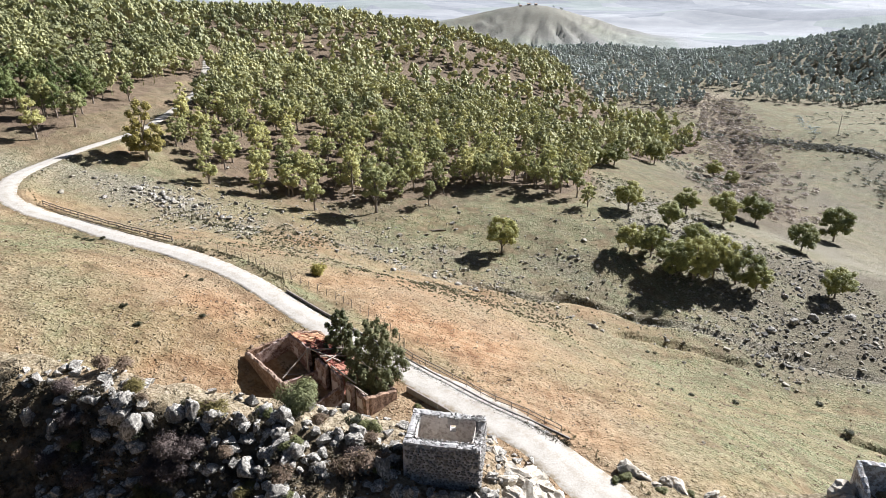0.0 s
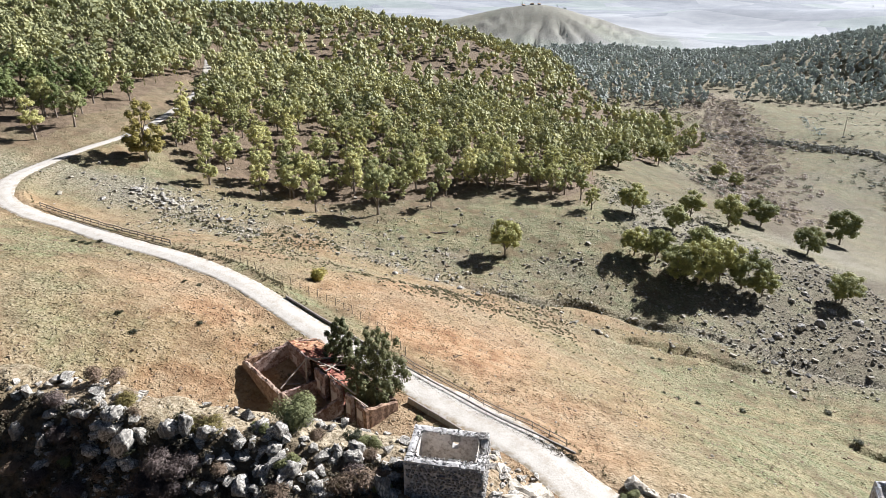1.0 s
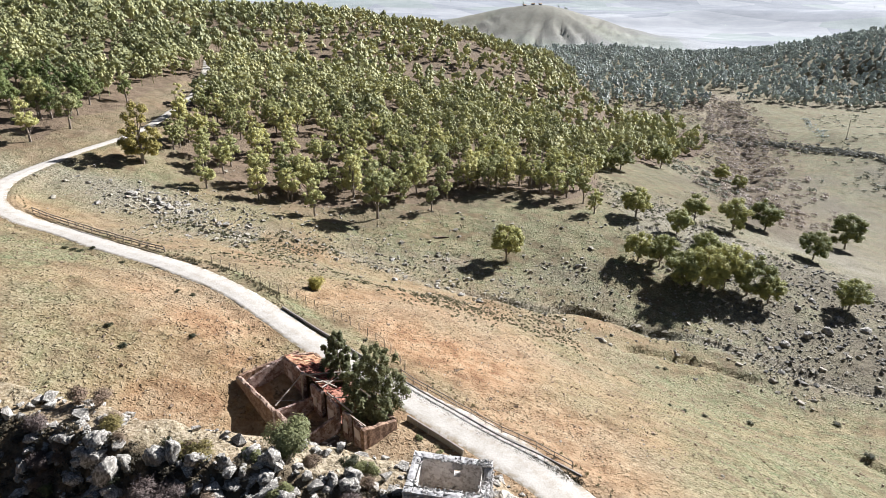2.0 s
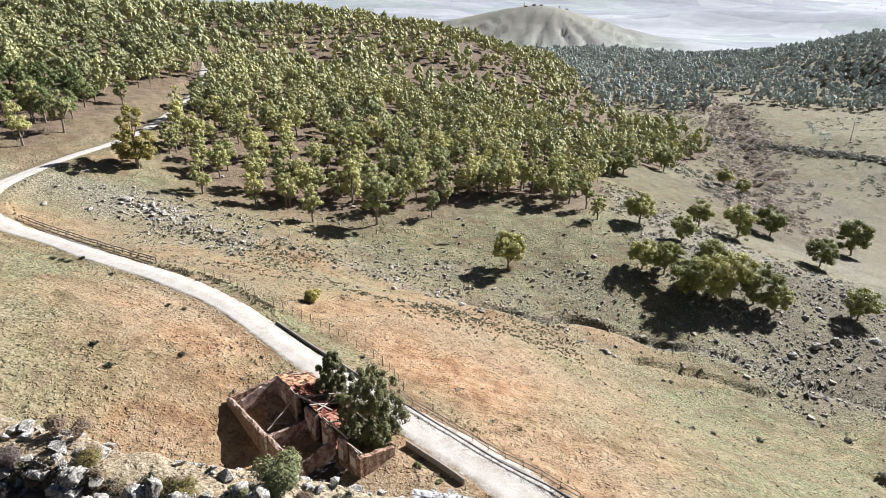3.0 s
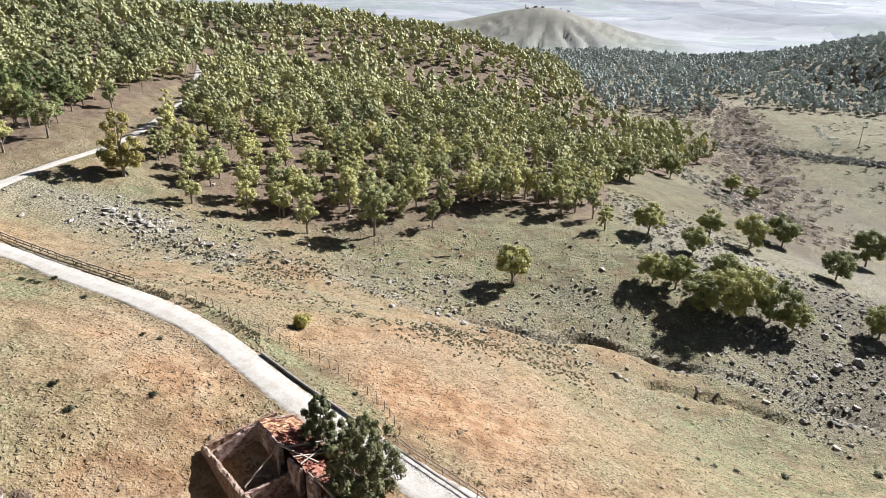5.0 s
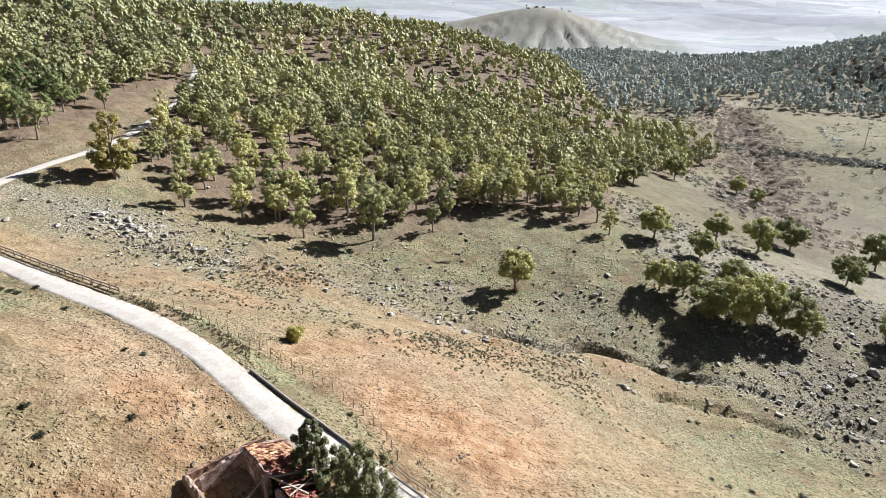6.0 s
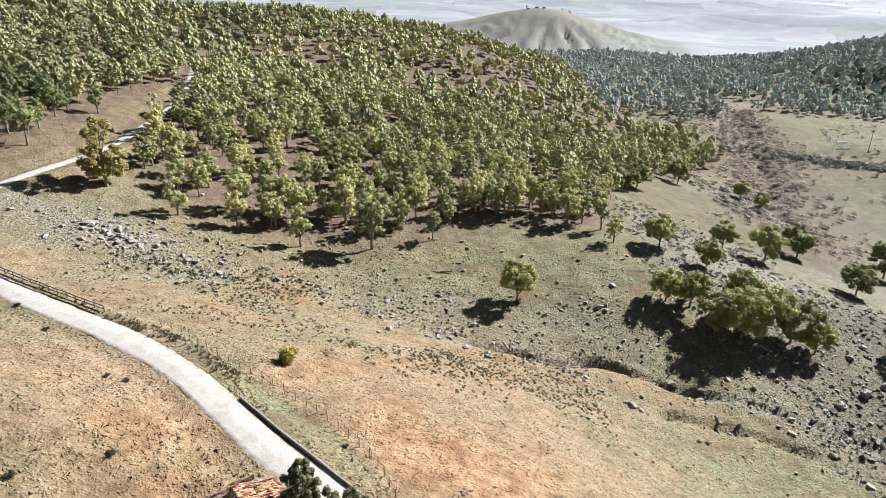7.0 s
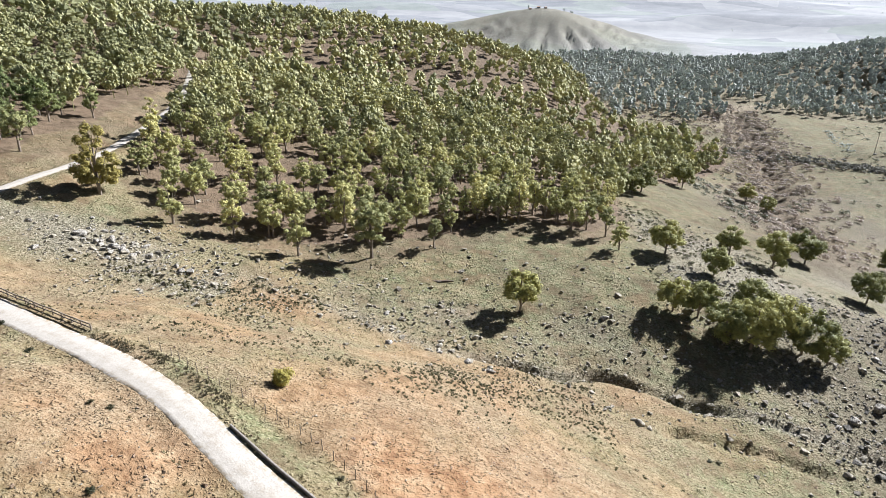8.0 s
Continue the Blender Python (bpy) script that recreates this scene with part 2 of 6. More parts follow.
def ground_material():
    m, t, b = material("hillside_soil_and_grass")
    w = place_of(t)
    fine, mid, wide = noise_of(t, w, 2.6, 5, 0.7), noise_of(t, w, 0.42, 4, 0.62), noise_of(t, w, 0.075, 3, 0.55)
    speck = noise_of(t, w, 1.15, 3, 0.75)
    lie = t.nodes.new("ShaderNodeMapping")
    lie.inputs["Scale"].default_value, lie.inputs["Rotation"].default_value = (0.8, 1.5, 1.0), (0, 0, 0.45)
    t.links.new(w, lie.inputs["Vector"])
    ripple = noise_of(t, lie.outputs[0], 0.85, 4, 0.65)
    soil = ramp(t, mid, (0.32, (0.19, 0.1, 0.048)), (0.5, (0.345, 0.215, 0.118)), (0.68, (0.43, 0.315, 0.195)))
    straw = ramp(t, fine, (0.36, (0.15, 0.115, 0.07)), (0.5, (0.285, 0.235, 0.155)), (0.64, (0.40, 0.345, 0.245)))
    turf = ramp(t, fine, (0.37, (0.068, 0.082, 0.036)), (0.5, (0.165, 0.187, 0.095)), (0.64, (0.32, 0.33, 0.205)))
    stony = ramp(t, fine, (0.38, (0.075, 0.07, 0.048)), (0.5, (0.225, 0.21, 0.16)), (0.62, (0.44, 0.415, 0.335)))
    litter = ramp(t, mid, (0.25, (0.1, 0.072, 0.05)), (0.55, (0.185, 0.138, 0.098)), (0.8, (0.25, 0.196, 0.145)))
    blotch = noise_of(t, w, 0.17, 6, 0.72)
    turf = mixed(t, ramp(t, blotch, (0.42, grey(0.75)), (0.53, grey(0))), turf, (0.11, 0.104, 0.06))
    turf = mixed(t, ramp(t, blotch, (0.55, grey(0)), (0.66, grey(0.5))), turf, (0.3, 0.275, 0.185))
    base = mixed(t, ramp(t, wide, (0.36, grey(0.15)), (0.62, grey(0.85))), soil, straw)
    base = mixed(t, ramp(t, fine, (0.36, grey(0.4)), (0.44, grey(0))), base, (0.12, 0.08, 0.046))
    base = mixed(t, maths(t, "MULTIPLY", layer(t, "orange"), ramp(t, mid, (0.3, grey(1.0)), (0.75, grey(0.4)))), base, soil)
    base = mixed(t, maths(t, "MULTIPLY", layer(t, "green"), ramp(t, mid, (0.3, grey(1.0)), (0.7, grey(0.45)))), base, turf)
    base = mixed(t, ramp(t, blotch, (0.36, grey(0.4)), (0.45, grey(0))), base, (0.17, 0.115, 0.065))
    base = mixed(t, layer(t, "stony"), base, stony)
    base = mixed(t, layer(t, "litter"), base, litter)
    base = mixed(t, layer(t, "gravel"), base, ramp(t, fine, (0.38, (0.15, 0.12, 0.075)), (0.5, (0.33, 0.285, 0.2)), (0.61, (0.47, 0.415, 0.315))))
    # darker brown ground before the crest, on the scree and on valley slopes
    base = mixed(t, layer(t, "dark_ground"), base, ramp(t, fine, (0.3, (0.04, 0.032, 0.022)), (0.6, (0.115, 0.09, 0.058))))
    # low weeds and dung-dark tufts
    weeds = maths(t, "MULTIPLY", ramp(t, speck, (0.60, grey(0)), (0.67, grey(1))), 0.6)
    base = mixed(t, weeds, base, (0.083, 0.066, 0.034))
    base = mixed(t, ramp(t, ripple, (0.30, grey(0.18)), (0.40, grey(0))), base, (0.103, 0.079, 0.045))
    # single tussocks, dots darkened for their shadows too, and bare soil round them
    drift = node(t, "ShaderNodeTexNoise", Scale=0.9, Detail=3.0)
    t.links.new(w, drift.inputs["Vector"])
    warp = t.nodes.new("ShaderNodeVectorMath")
    warp.operation = "MULTIPLY_ADD"
    t.links.new(drift.outputs["Color"], warp.inputs[0])
    warp.inputs[1].default_value = (1.2, 1.2, 1.2)
    t.links.new(w, warp.inputs[2])

    def tussock(scale, lo, hi, patch):
        v = t.nodes.new("ShaderNodeTexVoronoi")
        v.inputs["Scale"].default_value = scale
        t.links.new(warp.outputs[0], v.inputs["Vector"])
        return maths(t, "MULTIPLY", ramp(t, v.outputs["Distance"], (lo, grey(1)), (hi, grey(0))), patch)

    small = tussock(2.3, 0.05, 0.5, maths(t, "MULTIPLY", ramp(t, speck, (0.36, grey(0.1)), (0.6, grey(1))), ramp(t, blotch, (0.38, grey(0.25)), (0.6, grey(1)))))
    large = tussock(0.8, 0.06, 0.3, maths(t, "MULTIPLY", layer(t, "green"), ramp(t, blotch, (0.44, grey(0)), (0.55, grey(1)))))
    base = mixed(t, 1.0, base, (0.83, 0.79, 0.745), "MULTIPLY")
    base = mixed(t, maths(t, "MULTIPLY", small, 0.5), base, (0.1, 0.082, 0.042))
    base = mixed(t, maths(t, "MULTIPLY", large, 0.5), base, (0.085, 0.08, 0.04))
    # ploughed and fallow fields of the plain, greyed and blued to imitate haze
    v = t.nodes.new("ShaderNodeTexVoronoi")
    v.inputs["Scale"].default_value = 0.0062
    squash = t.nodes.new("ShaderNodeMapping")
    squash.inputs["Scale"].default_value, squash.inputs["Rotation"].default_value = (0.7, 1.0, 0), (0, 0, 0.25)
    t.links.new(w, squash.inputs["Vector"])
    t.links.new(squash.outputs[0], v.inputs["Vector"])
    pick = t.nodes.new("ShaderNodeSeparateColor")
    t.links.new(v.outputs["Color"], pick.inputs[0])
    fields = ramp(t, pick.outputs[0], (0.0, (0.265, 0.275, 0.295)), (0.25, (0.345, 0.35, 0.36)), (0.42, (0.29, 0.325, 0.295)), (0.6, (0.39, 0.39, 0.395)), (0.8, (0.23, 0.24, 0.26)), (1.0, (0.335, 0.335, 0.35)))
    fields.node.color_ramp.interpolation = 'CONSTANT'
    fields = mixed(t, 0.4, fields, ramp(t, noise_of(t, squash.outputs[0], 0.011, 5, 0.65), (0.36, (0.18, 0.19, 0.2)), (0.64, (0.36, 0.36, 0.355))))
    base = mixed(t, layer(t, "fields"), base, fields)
    t.links.new(base, b.inputs["Base Color"])
    b.inputs["Roughness"].default_value, b.inputs["Specular IOR Level"].default_value = 0.95, 0.15
    bumped(t, b, mixed(t, 0.12, mixed(t, 0.75, fine, speck), ripple), 0.9, 0.4)
    domes = node(t, "ShaderNodeBump", Strength=1.0, Distance=0.24)
    t.links.new(mixed(t, 1.0, small, large, "ADD"), domes.inputs["Height"])
    t.links.new(b.inputs["Normal"].links[0].from_socket, domes.inputs["Normal"])
    t.links.new(domes.outputs[0], b.inputs["Normal"])
    return m


def road_material():
    m, t, b = material("pale_gravel")
    w = place_of(t)
    fine, mid = noise_of(t, w, 5.0, 5, 0.7), noise_of(t, w, 0.6, 3, 0.6)
    c = ramp(t, mid, (0.3, (0.35, 0.305, 0.245)), (0.55, (0.455, 0.41, 0.35)), (0.8, (0.53, 0.49, 0.43)))
    c = mixed(t, 0.35, c, ramp(t, fine, (0.3, (0.3, 0.265, 0.215)), (0.6, (0.54, 0.51, 0.46))))
    c = mixed(t, maths(t, "MULTIPLY", layer(t, "verge"), ramp(t, noise_of(t, w, 1.4, 3, 0.7), (0.4, grey(0)), (0.6, grey(1)))), c, (0.262, 0.207, 0.131))
    t.links.new(c, b.inputs["Base Color"])
    b.inputs["Roughness"].default_value = 0.95
    bumped(t, b, fine, 0.5, 0.06)
    return m


def stone_material(name, dark, middle, light, size=1.0):
    m, t, b = material(name)
    w = place_of(t)
    info = t.nodes.new("ShaderNodeObjectInfo")
    shift = t.nodes.new("ShaderNodeVectorMath")
    shift.operation = "ADD"
    t.links.new(w, shift.inputs[0])
    t.links.new(info.outputs["Random"], shift.inputs[1])
    big, fine = noise_of(t, shift.outputs[0], 1.1 * size, 4, 0.65), noise_of(t, shift.outputs[0], 6 * size, 5, 0.7)
    c = ramp(t, big, (0.3, dark), (0.5, middle), (0.72, light))
    c = mixed(t, ramp(t, fine, (0.45, grey(0.95)), (0.56, grey(0))), c, dark)
    t.links.new(c, b.inputs["Base Color"])
    b.inputs["Roughness"].default_value = 0.9
    bumped(t, b, mixed(t, 0.5, fine, big), 0.9, 0.16)
    return m


def leaf_material(name, dark, middle, light, single=True, glow=0.3):
    """Leaves that let some light through; each tree has its own tint."""
    m, t, b = material(name)
    if single:
        pick = t.nodes.new("ShaderNodeObjectInfo").outputs["Random"]
    else:
        pick = layer(t, "tint")
    geo = t.nodes.new("ShaderNodeNewGeometry")
    c = ramp(t, pick, (0.05, dark), (0.5, middle), (0.95, light))
    c = mixed(t, 0.32, c, ramp(t, geo.outputs["Random Per Island"], (0.0, tuple(0.7 * v for v in dark)), (0.5, middle), (1.0, tuple(min(1, 1.25 * v) for v in light))))
    t.links.new(c, b.inputs["Base Color"])
    b.inputs["Roughness"].default_value, b.inputs["Specular IOR Level"].default_value = 0.65, 0.25
    thin = t.nodes.new("ShaderNodeBsdfTranslucent")
    t.links.new(mixed(t, 0.3, c, (0.3, 0.295, 0.16)), thin.inputs[0])
    both = node(t, "ShaderNodeMixShader", Fac=glow)
    t.links.new(b.outputs[0], both.inputs[1])
    t.links.new(thin.outputs[0], both.inputs[2])
    t.links.new(both.outputs[0], t.nodes["Material Output"].inputs[0])
    return m


def plain_material(name, dark, light, scale=3.0, rough=0.85, metal=0.0, bump=0.4):
    m, t, b = material(name)
    w = place_of(t)
    a, f = noise_of(t, w, scale, 4, 0.65), noise_of(t, w, scale * 6, 4, 0.7)
    c = ramp(t, a, (0.3, dark), (0.7, light))
    c = mixed(t, 0.3, c, ramp(t, f, (0.35, dark), (0.65, light)))
    t.links.new(c, b.inputs["Base Color"])
    b.inputs["Roughness"].default_value, b.inputs["Metallic"].default_value = rough, metal
    bumped(t, b, f, bump, 0.03)
    return m


def plaster_material(name, stain, render_coat, bare):
    """Old render that has come off in patches over rubble."""
    m, t, b = material(name)
    w = place_of(t)
    big, fine = noise_of(t, w, 1.7, 6, 0.78), noise_of(t, w, 5.5, 5, 0.72)
    coat = ramp(t, noise_of(t, w, 2.2, 4, 0.7), (0.3, stain), (0.6, render_coat))
    rubble = ramp(t, fine, (0.32, tuple(0.45 * v for v in bare)), (0.5, bare), (0.7, tuple(min(1, 1.45 * v) for v in bare)))
    c = mixed(t, ramp(t, big, (0.47, grey(0)), (0.53, grey(1))), rubble, coat)
    t.links.new(c, b.inputs["Base Color"])
    b.inputs["Roughness"].default_value = 0.92
    bumped(t, b, fine, 0.7, 0.07)
    return m


GROUND = ground_material()
GRAVEL = road_material()
LIMESTONE = stone_material("weathered_limestone", (0.13, 0.118, 0.1), (0.47, 0.43, 0.365), (0.72, 0.68, 0.6), 1.6)
FIELDSTONE = stone_material("grey_field_stone", (0.19, 0.165, 0.12), (0.36, 0.325, 0.255), (0.5, 0.46, 0.38), 2.0)
CREAM_STONE = stone_material("cream_limestone", (0.36, 0.31, 0.24), (0.5, 0.45, 0.365), (0.62, 0.575, 0.49), 0.9)
RUBBLE_STONE = stone_material("rubble_masonry", (0.13, 0.115, 0.1), (0.43, 0.405, 0.365), (0.7, 0.675, 0.63), 2.5)
MORTAR = plain_material("grey_mortar", (0.2, 0.185, 0.17), (0.6, 0.57, 0.54), 3.5)
TOWER_COAT = plaster_material("tower_inner_render", (0.5, 0.45, 0.4), (0.66, 0.61, 0.55), (0.44, 0.385, 0.33))
HOUSE_COAT = plaster_material("flaking_house_render", (0.22, 0.145, 0.1), (0.36, 0.27, 0.2), (0.2, 0.125, 0.085))
PALE_PLASTER = plain_material("pale_pink_plaster", (0.46, 0.38, 0.33), (0.62, 0.55, 0.49), 2.0)
PINK_COAT = plaster_material("faded_pink_render", (0.27, 0.185, 0.15), (0.4, 0.31, 0.265), (0.17, 0.1, 0.075))
EARTH_WALL = plaster_material("earthen_rubble_wall", (0.21, 0.125, 0.078), (0.31, 0.2, 0.13), (0.135, 0.078, 0.047))
PALE_WASH = plaster_material("pale_grey_wash", (0.44, 0.44, 0.445), (0.62, 0.62, 0.625), (0.3, 0.27, 0.245))
WHITEWASH = plaster_material("grey_whitewash", (0.29, 0.297, 0.31), (0.455, 0.462, 0.476), (0.172, 0.152, 0.138))
TILE = plain_material("terracotta", (0.23, 0.058, 0.042), (0.36, 0.125, 0.088), 4.0)
TILE_PALE = plain_material("sunbleached_terracotta", (0.46, 0.24, 0.12), (0.58, 0.36, 0.21), 4.0)
BEAM = plain_material("bleached_timber", (0.248, 0.2, 0.152), (0.428, 0.373, 0.31), 6.0)
WEATHERED = plain_material("weathered_fence_wood", (0.138, 0.107, 0.079), (0.304, 0.255, 0.2), 6.0)
CONCRETE = plain_material("kerb_concrete", (0.207, 0.186, 0.159), (0.345, 0.317, 0.276), 3.0)
WIRE = plain_material("rusty_wire", (0.11, 0.069, 0.048), (0.193, 0.138, 0.103), 8.0, 0.6, 0.6)
BARK = plain_material("eucalyptus_bark", (0.138, 0.103, 0.076), (0.317, 0.269, 0.214), 2.0)
TWIG = plain_material("bare_twigs", (0.083, 0.059, 0.048), (0.179, 0.131, 0.103), 5.0)
GUM = ((0.24, 0.26, 0.115), (0.475, 0.465, 0.195), (0.63, 0.58, 0.245))
GUM_LEAF = leaf_material("eucalyptus_leaves", *GUM)
DEEP_LEAF = leaf_material("deep_green_leaves", (0.11, 0.15, 0.055), (0.22, 0.26, 0.095), (0.34, 0.36, 0.14))
SLOPE_LEAF = leaf_material("olive_slope_leaves", (0.19, 0.205, 0.075), (0.33, 0.33, 0.11), (0.47, 0.44, 0.145), glow=0.25)
# bluer, paler and more see-through than GUM: haze worked into the far leaves
GUM_FAR = leaf_material("eucalyptus_leaves_of_the_wood", (0.27, 0.285, 0.145), (0.5, 0.49, 0.25), (0.64, 0.6, 0.31), single=False, glow=0.4)
# pale grey-green leaves: distance haze is mixed into the colour
HAZED_FAR = leaf_material("hazed_wood_leaves", (0.34, 0.375, 0.35), (0.49, 0.525, 0.495), (0.61, 0.635, 0.585), single=False, glow=0.42)
YELLOW_LEAF = leaf_material("yellowing_leaves", (0.25, 0.21, 0.06), (0.36, 0.305, 0.085), (0.44, 0.37, 0.11))
CYPRESS_LEAF = leaf_material("cypress_foliage", (0.045, 0.05, 0.02), (0.11, 0.115, 0.046), (0.21, 0.2, 0.085), glow=0.25)
BROOM_LEAF = leaf_material("dull_broom_leaves", (0.1, 0.085, 0.028), (0.165, 0.135, 0.045), (0.23, 0.185, 0.065))
BUSH_LEAF = leaf_material("shrub_leaves", (0.103, 0.11, 0.038), (0.159, 0.162, 0.062), (0.214, 0.207, 0.083))
RUST_LEAF = leaf_material("dry_rusty_scrub", (0.12, 0.082, 0.052), (0.2, 0.14, 0.095), (0.29, 0.21, 0.145))
# RUST_LEAF paled and greyed, haze put into the colour of far scrub
RUST_FAR = leaf_material("dry_scrub_paled_for_haze", (0.24, 0.19, 0.155), (0.36, 0.29, 0.24), (0.46, 0.385, 0.325), single=False)
DRY_GRASS = leaf_material("dry_grass_blades", (0.131, 0.103, 0.052), (0.193, 0.159, 0.083), (0.262, 0.221, 0.124), single=False)
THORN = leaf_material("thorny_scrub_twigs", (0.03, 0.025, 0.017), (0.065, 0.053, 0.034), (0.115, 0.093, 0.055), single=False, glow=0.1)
WEED = leaf_material("dark_weeds", (0.038, 0.041, 0.017), (0.069, 0.069, 0.028), (0.103, 0.09, 0.038), single=False)


# ---- building helpers ----
def sheet(name, verts, faces, mat, parent=None, smooth=False, layers=()):
    """An object from arrays of vertices and equal-sided faces."""
    verts, faces = np.asarray(verts, np.float32), np.asarray(faces, np.int32)
    me = bpy.data.meshes.new(name)
    me.vertices.add(len(verts))
    me.vertices.foreach_set("co", verts.ravel())
    n, k = faces.shape
    me.loops.add(n * k)
    me.loops.foreach_set("vertex_index", faces.ravel())
    me.polygons.add(n)
    me.polygons.foreach_set("loop_start", np.arange(0, n * k, k, dtype=np.int32))
    me.polygons.foreach_set("loop_total", np.full(n, k, np.int32))
    me.polygons.foreach_set("use_smooth", np.full(n, smooth))
    for key, values in layers:
        me.attributes.new(key, "FLOAT", "POINT").data.foreach_set("value", np.asarray(values, np.float32))
    me.update(calc_edges=True)
    me.materials.append(mat)
    ob = new(name, me)
    ob.parent = parent
    return ob


def part(name, bm, mat, parent=None, label="", smooth=False):
    """A bmesh as one mesh object under its thing."""
    me = bpy.data.meshes.new(name)
    for f in bm.faces:
        f.smooth = smooth
    bm.to_mesh(me)
    bm.free()
    me.materials.append(mat)
    ob = new(name, me)
    ob.parent = parent
    return tagged(ob, label=label)


def shared(name, me, parent, m):
    """One more object on a mesh that exists already."""
    ob = new(name, me)
    ob.parent = parent
    ob.matrix_basis = m
    return ob


def thing(name, m, label, category, group=""):
    ob = new(name)
    ob.empty_display_size = 0.3
    ob.matrix_basis = m
    return tagged(ob, label, category, group)


def block(bm, a, b, across):
    """A straight bar of square section from a to b."""
    a, b = Vector(a), Vector(b)
    turn = (b - a).to_track_quat("Z", "Y").to_matrix().to_4x4()
    wide, high = (across, across) if isinstance(across, (int, float)) else across
    m = Matrix.Translation((a + b) / 2) @ turn @ Matrix.Diagonal((wide, high, (b - a).length, 1))
    return bmesh.ops.create_cube(bm, size=1, matrix=m)["verts"]


def pole(bm, a, b, r0, r1, sides=7):
    a, b = Vector(a), Vector(b)
    turn = (b - a).to_track_quat("Z", "Y").to_matrix().to_4x4()
    return bmesh.ops.create_cone(bm, cap_ends=True, segments=sides, radius1=r0, radius2=r1, depth=(b - a).length,
                                 matrix=Matrix.Translation((a + b) / 2) @ turn)["verts"]


def rock_mesh(name, seed, points=22, flat=0.7, mat=None, fine=0, worn=0.12):
    """A stone about one metre across, standing on z = 0; fine: how often its faces are split and worn."""
    rng = random.Random(seed)
    bm = bmesh.new()
    for _ in range(points):
        v = Vector((rng.gauss(0, 1), rng.gauss(0, 1), rng.gauss(0, 1))).normalized()
        v *= rng.uniform(0.38, 0.54)
        bm.verts.new((v.x * rng.uniform(0.9, 1.2), v.y, v.z * flat))
    hull = bmesh.ops.convex_hull(bm, input=bm.verts)
    bmesh.ops.delete(bm, geom=list({g for g in hull["geom_interior"] if isinstance(g, bmesh.types.BMVert)}), context="VERTS")
    if fine:
        bmesh.ops.subdivide_edges(bm, edges=bm.edges[:], cuts=fine, use_grid_fill=True, smooth=0.2)
        bmesh.ops.triangulate(bm, faces=bm.faces[:])
        for v in bm.verts:
            v.co = v.co.lerp(v.co.normalized() * 0.46, worn)
            q = v.co * 3.1 + Vector((seed * 1.7, seed * 0.9, 0))
            v.co += v.co.normalized() * (0.13 * noise.noise(q) + 0.09 * noise.noise(q * 2.3) + 0.05 * noise.noise(q * 5.1) - 0.07 * max(0, noise.noise(q * 1.6 + Vector((9, 4, 2)))))
    for f in bm.faces:
        f.smooth = fine > 0 and worn > 0.1
    low = min(v.co.z for v in bm.verts)
    bmesh.ops.translate(bm, verts=bm.verts, vec=(0, 0, -low - 0.12))
    me = bpy.data.meshes.new(name)
    bm.to_mesh(me)
    bm.free()
    me.materials.append(mat or LIMESTONE)
    return me


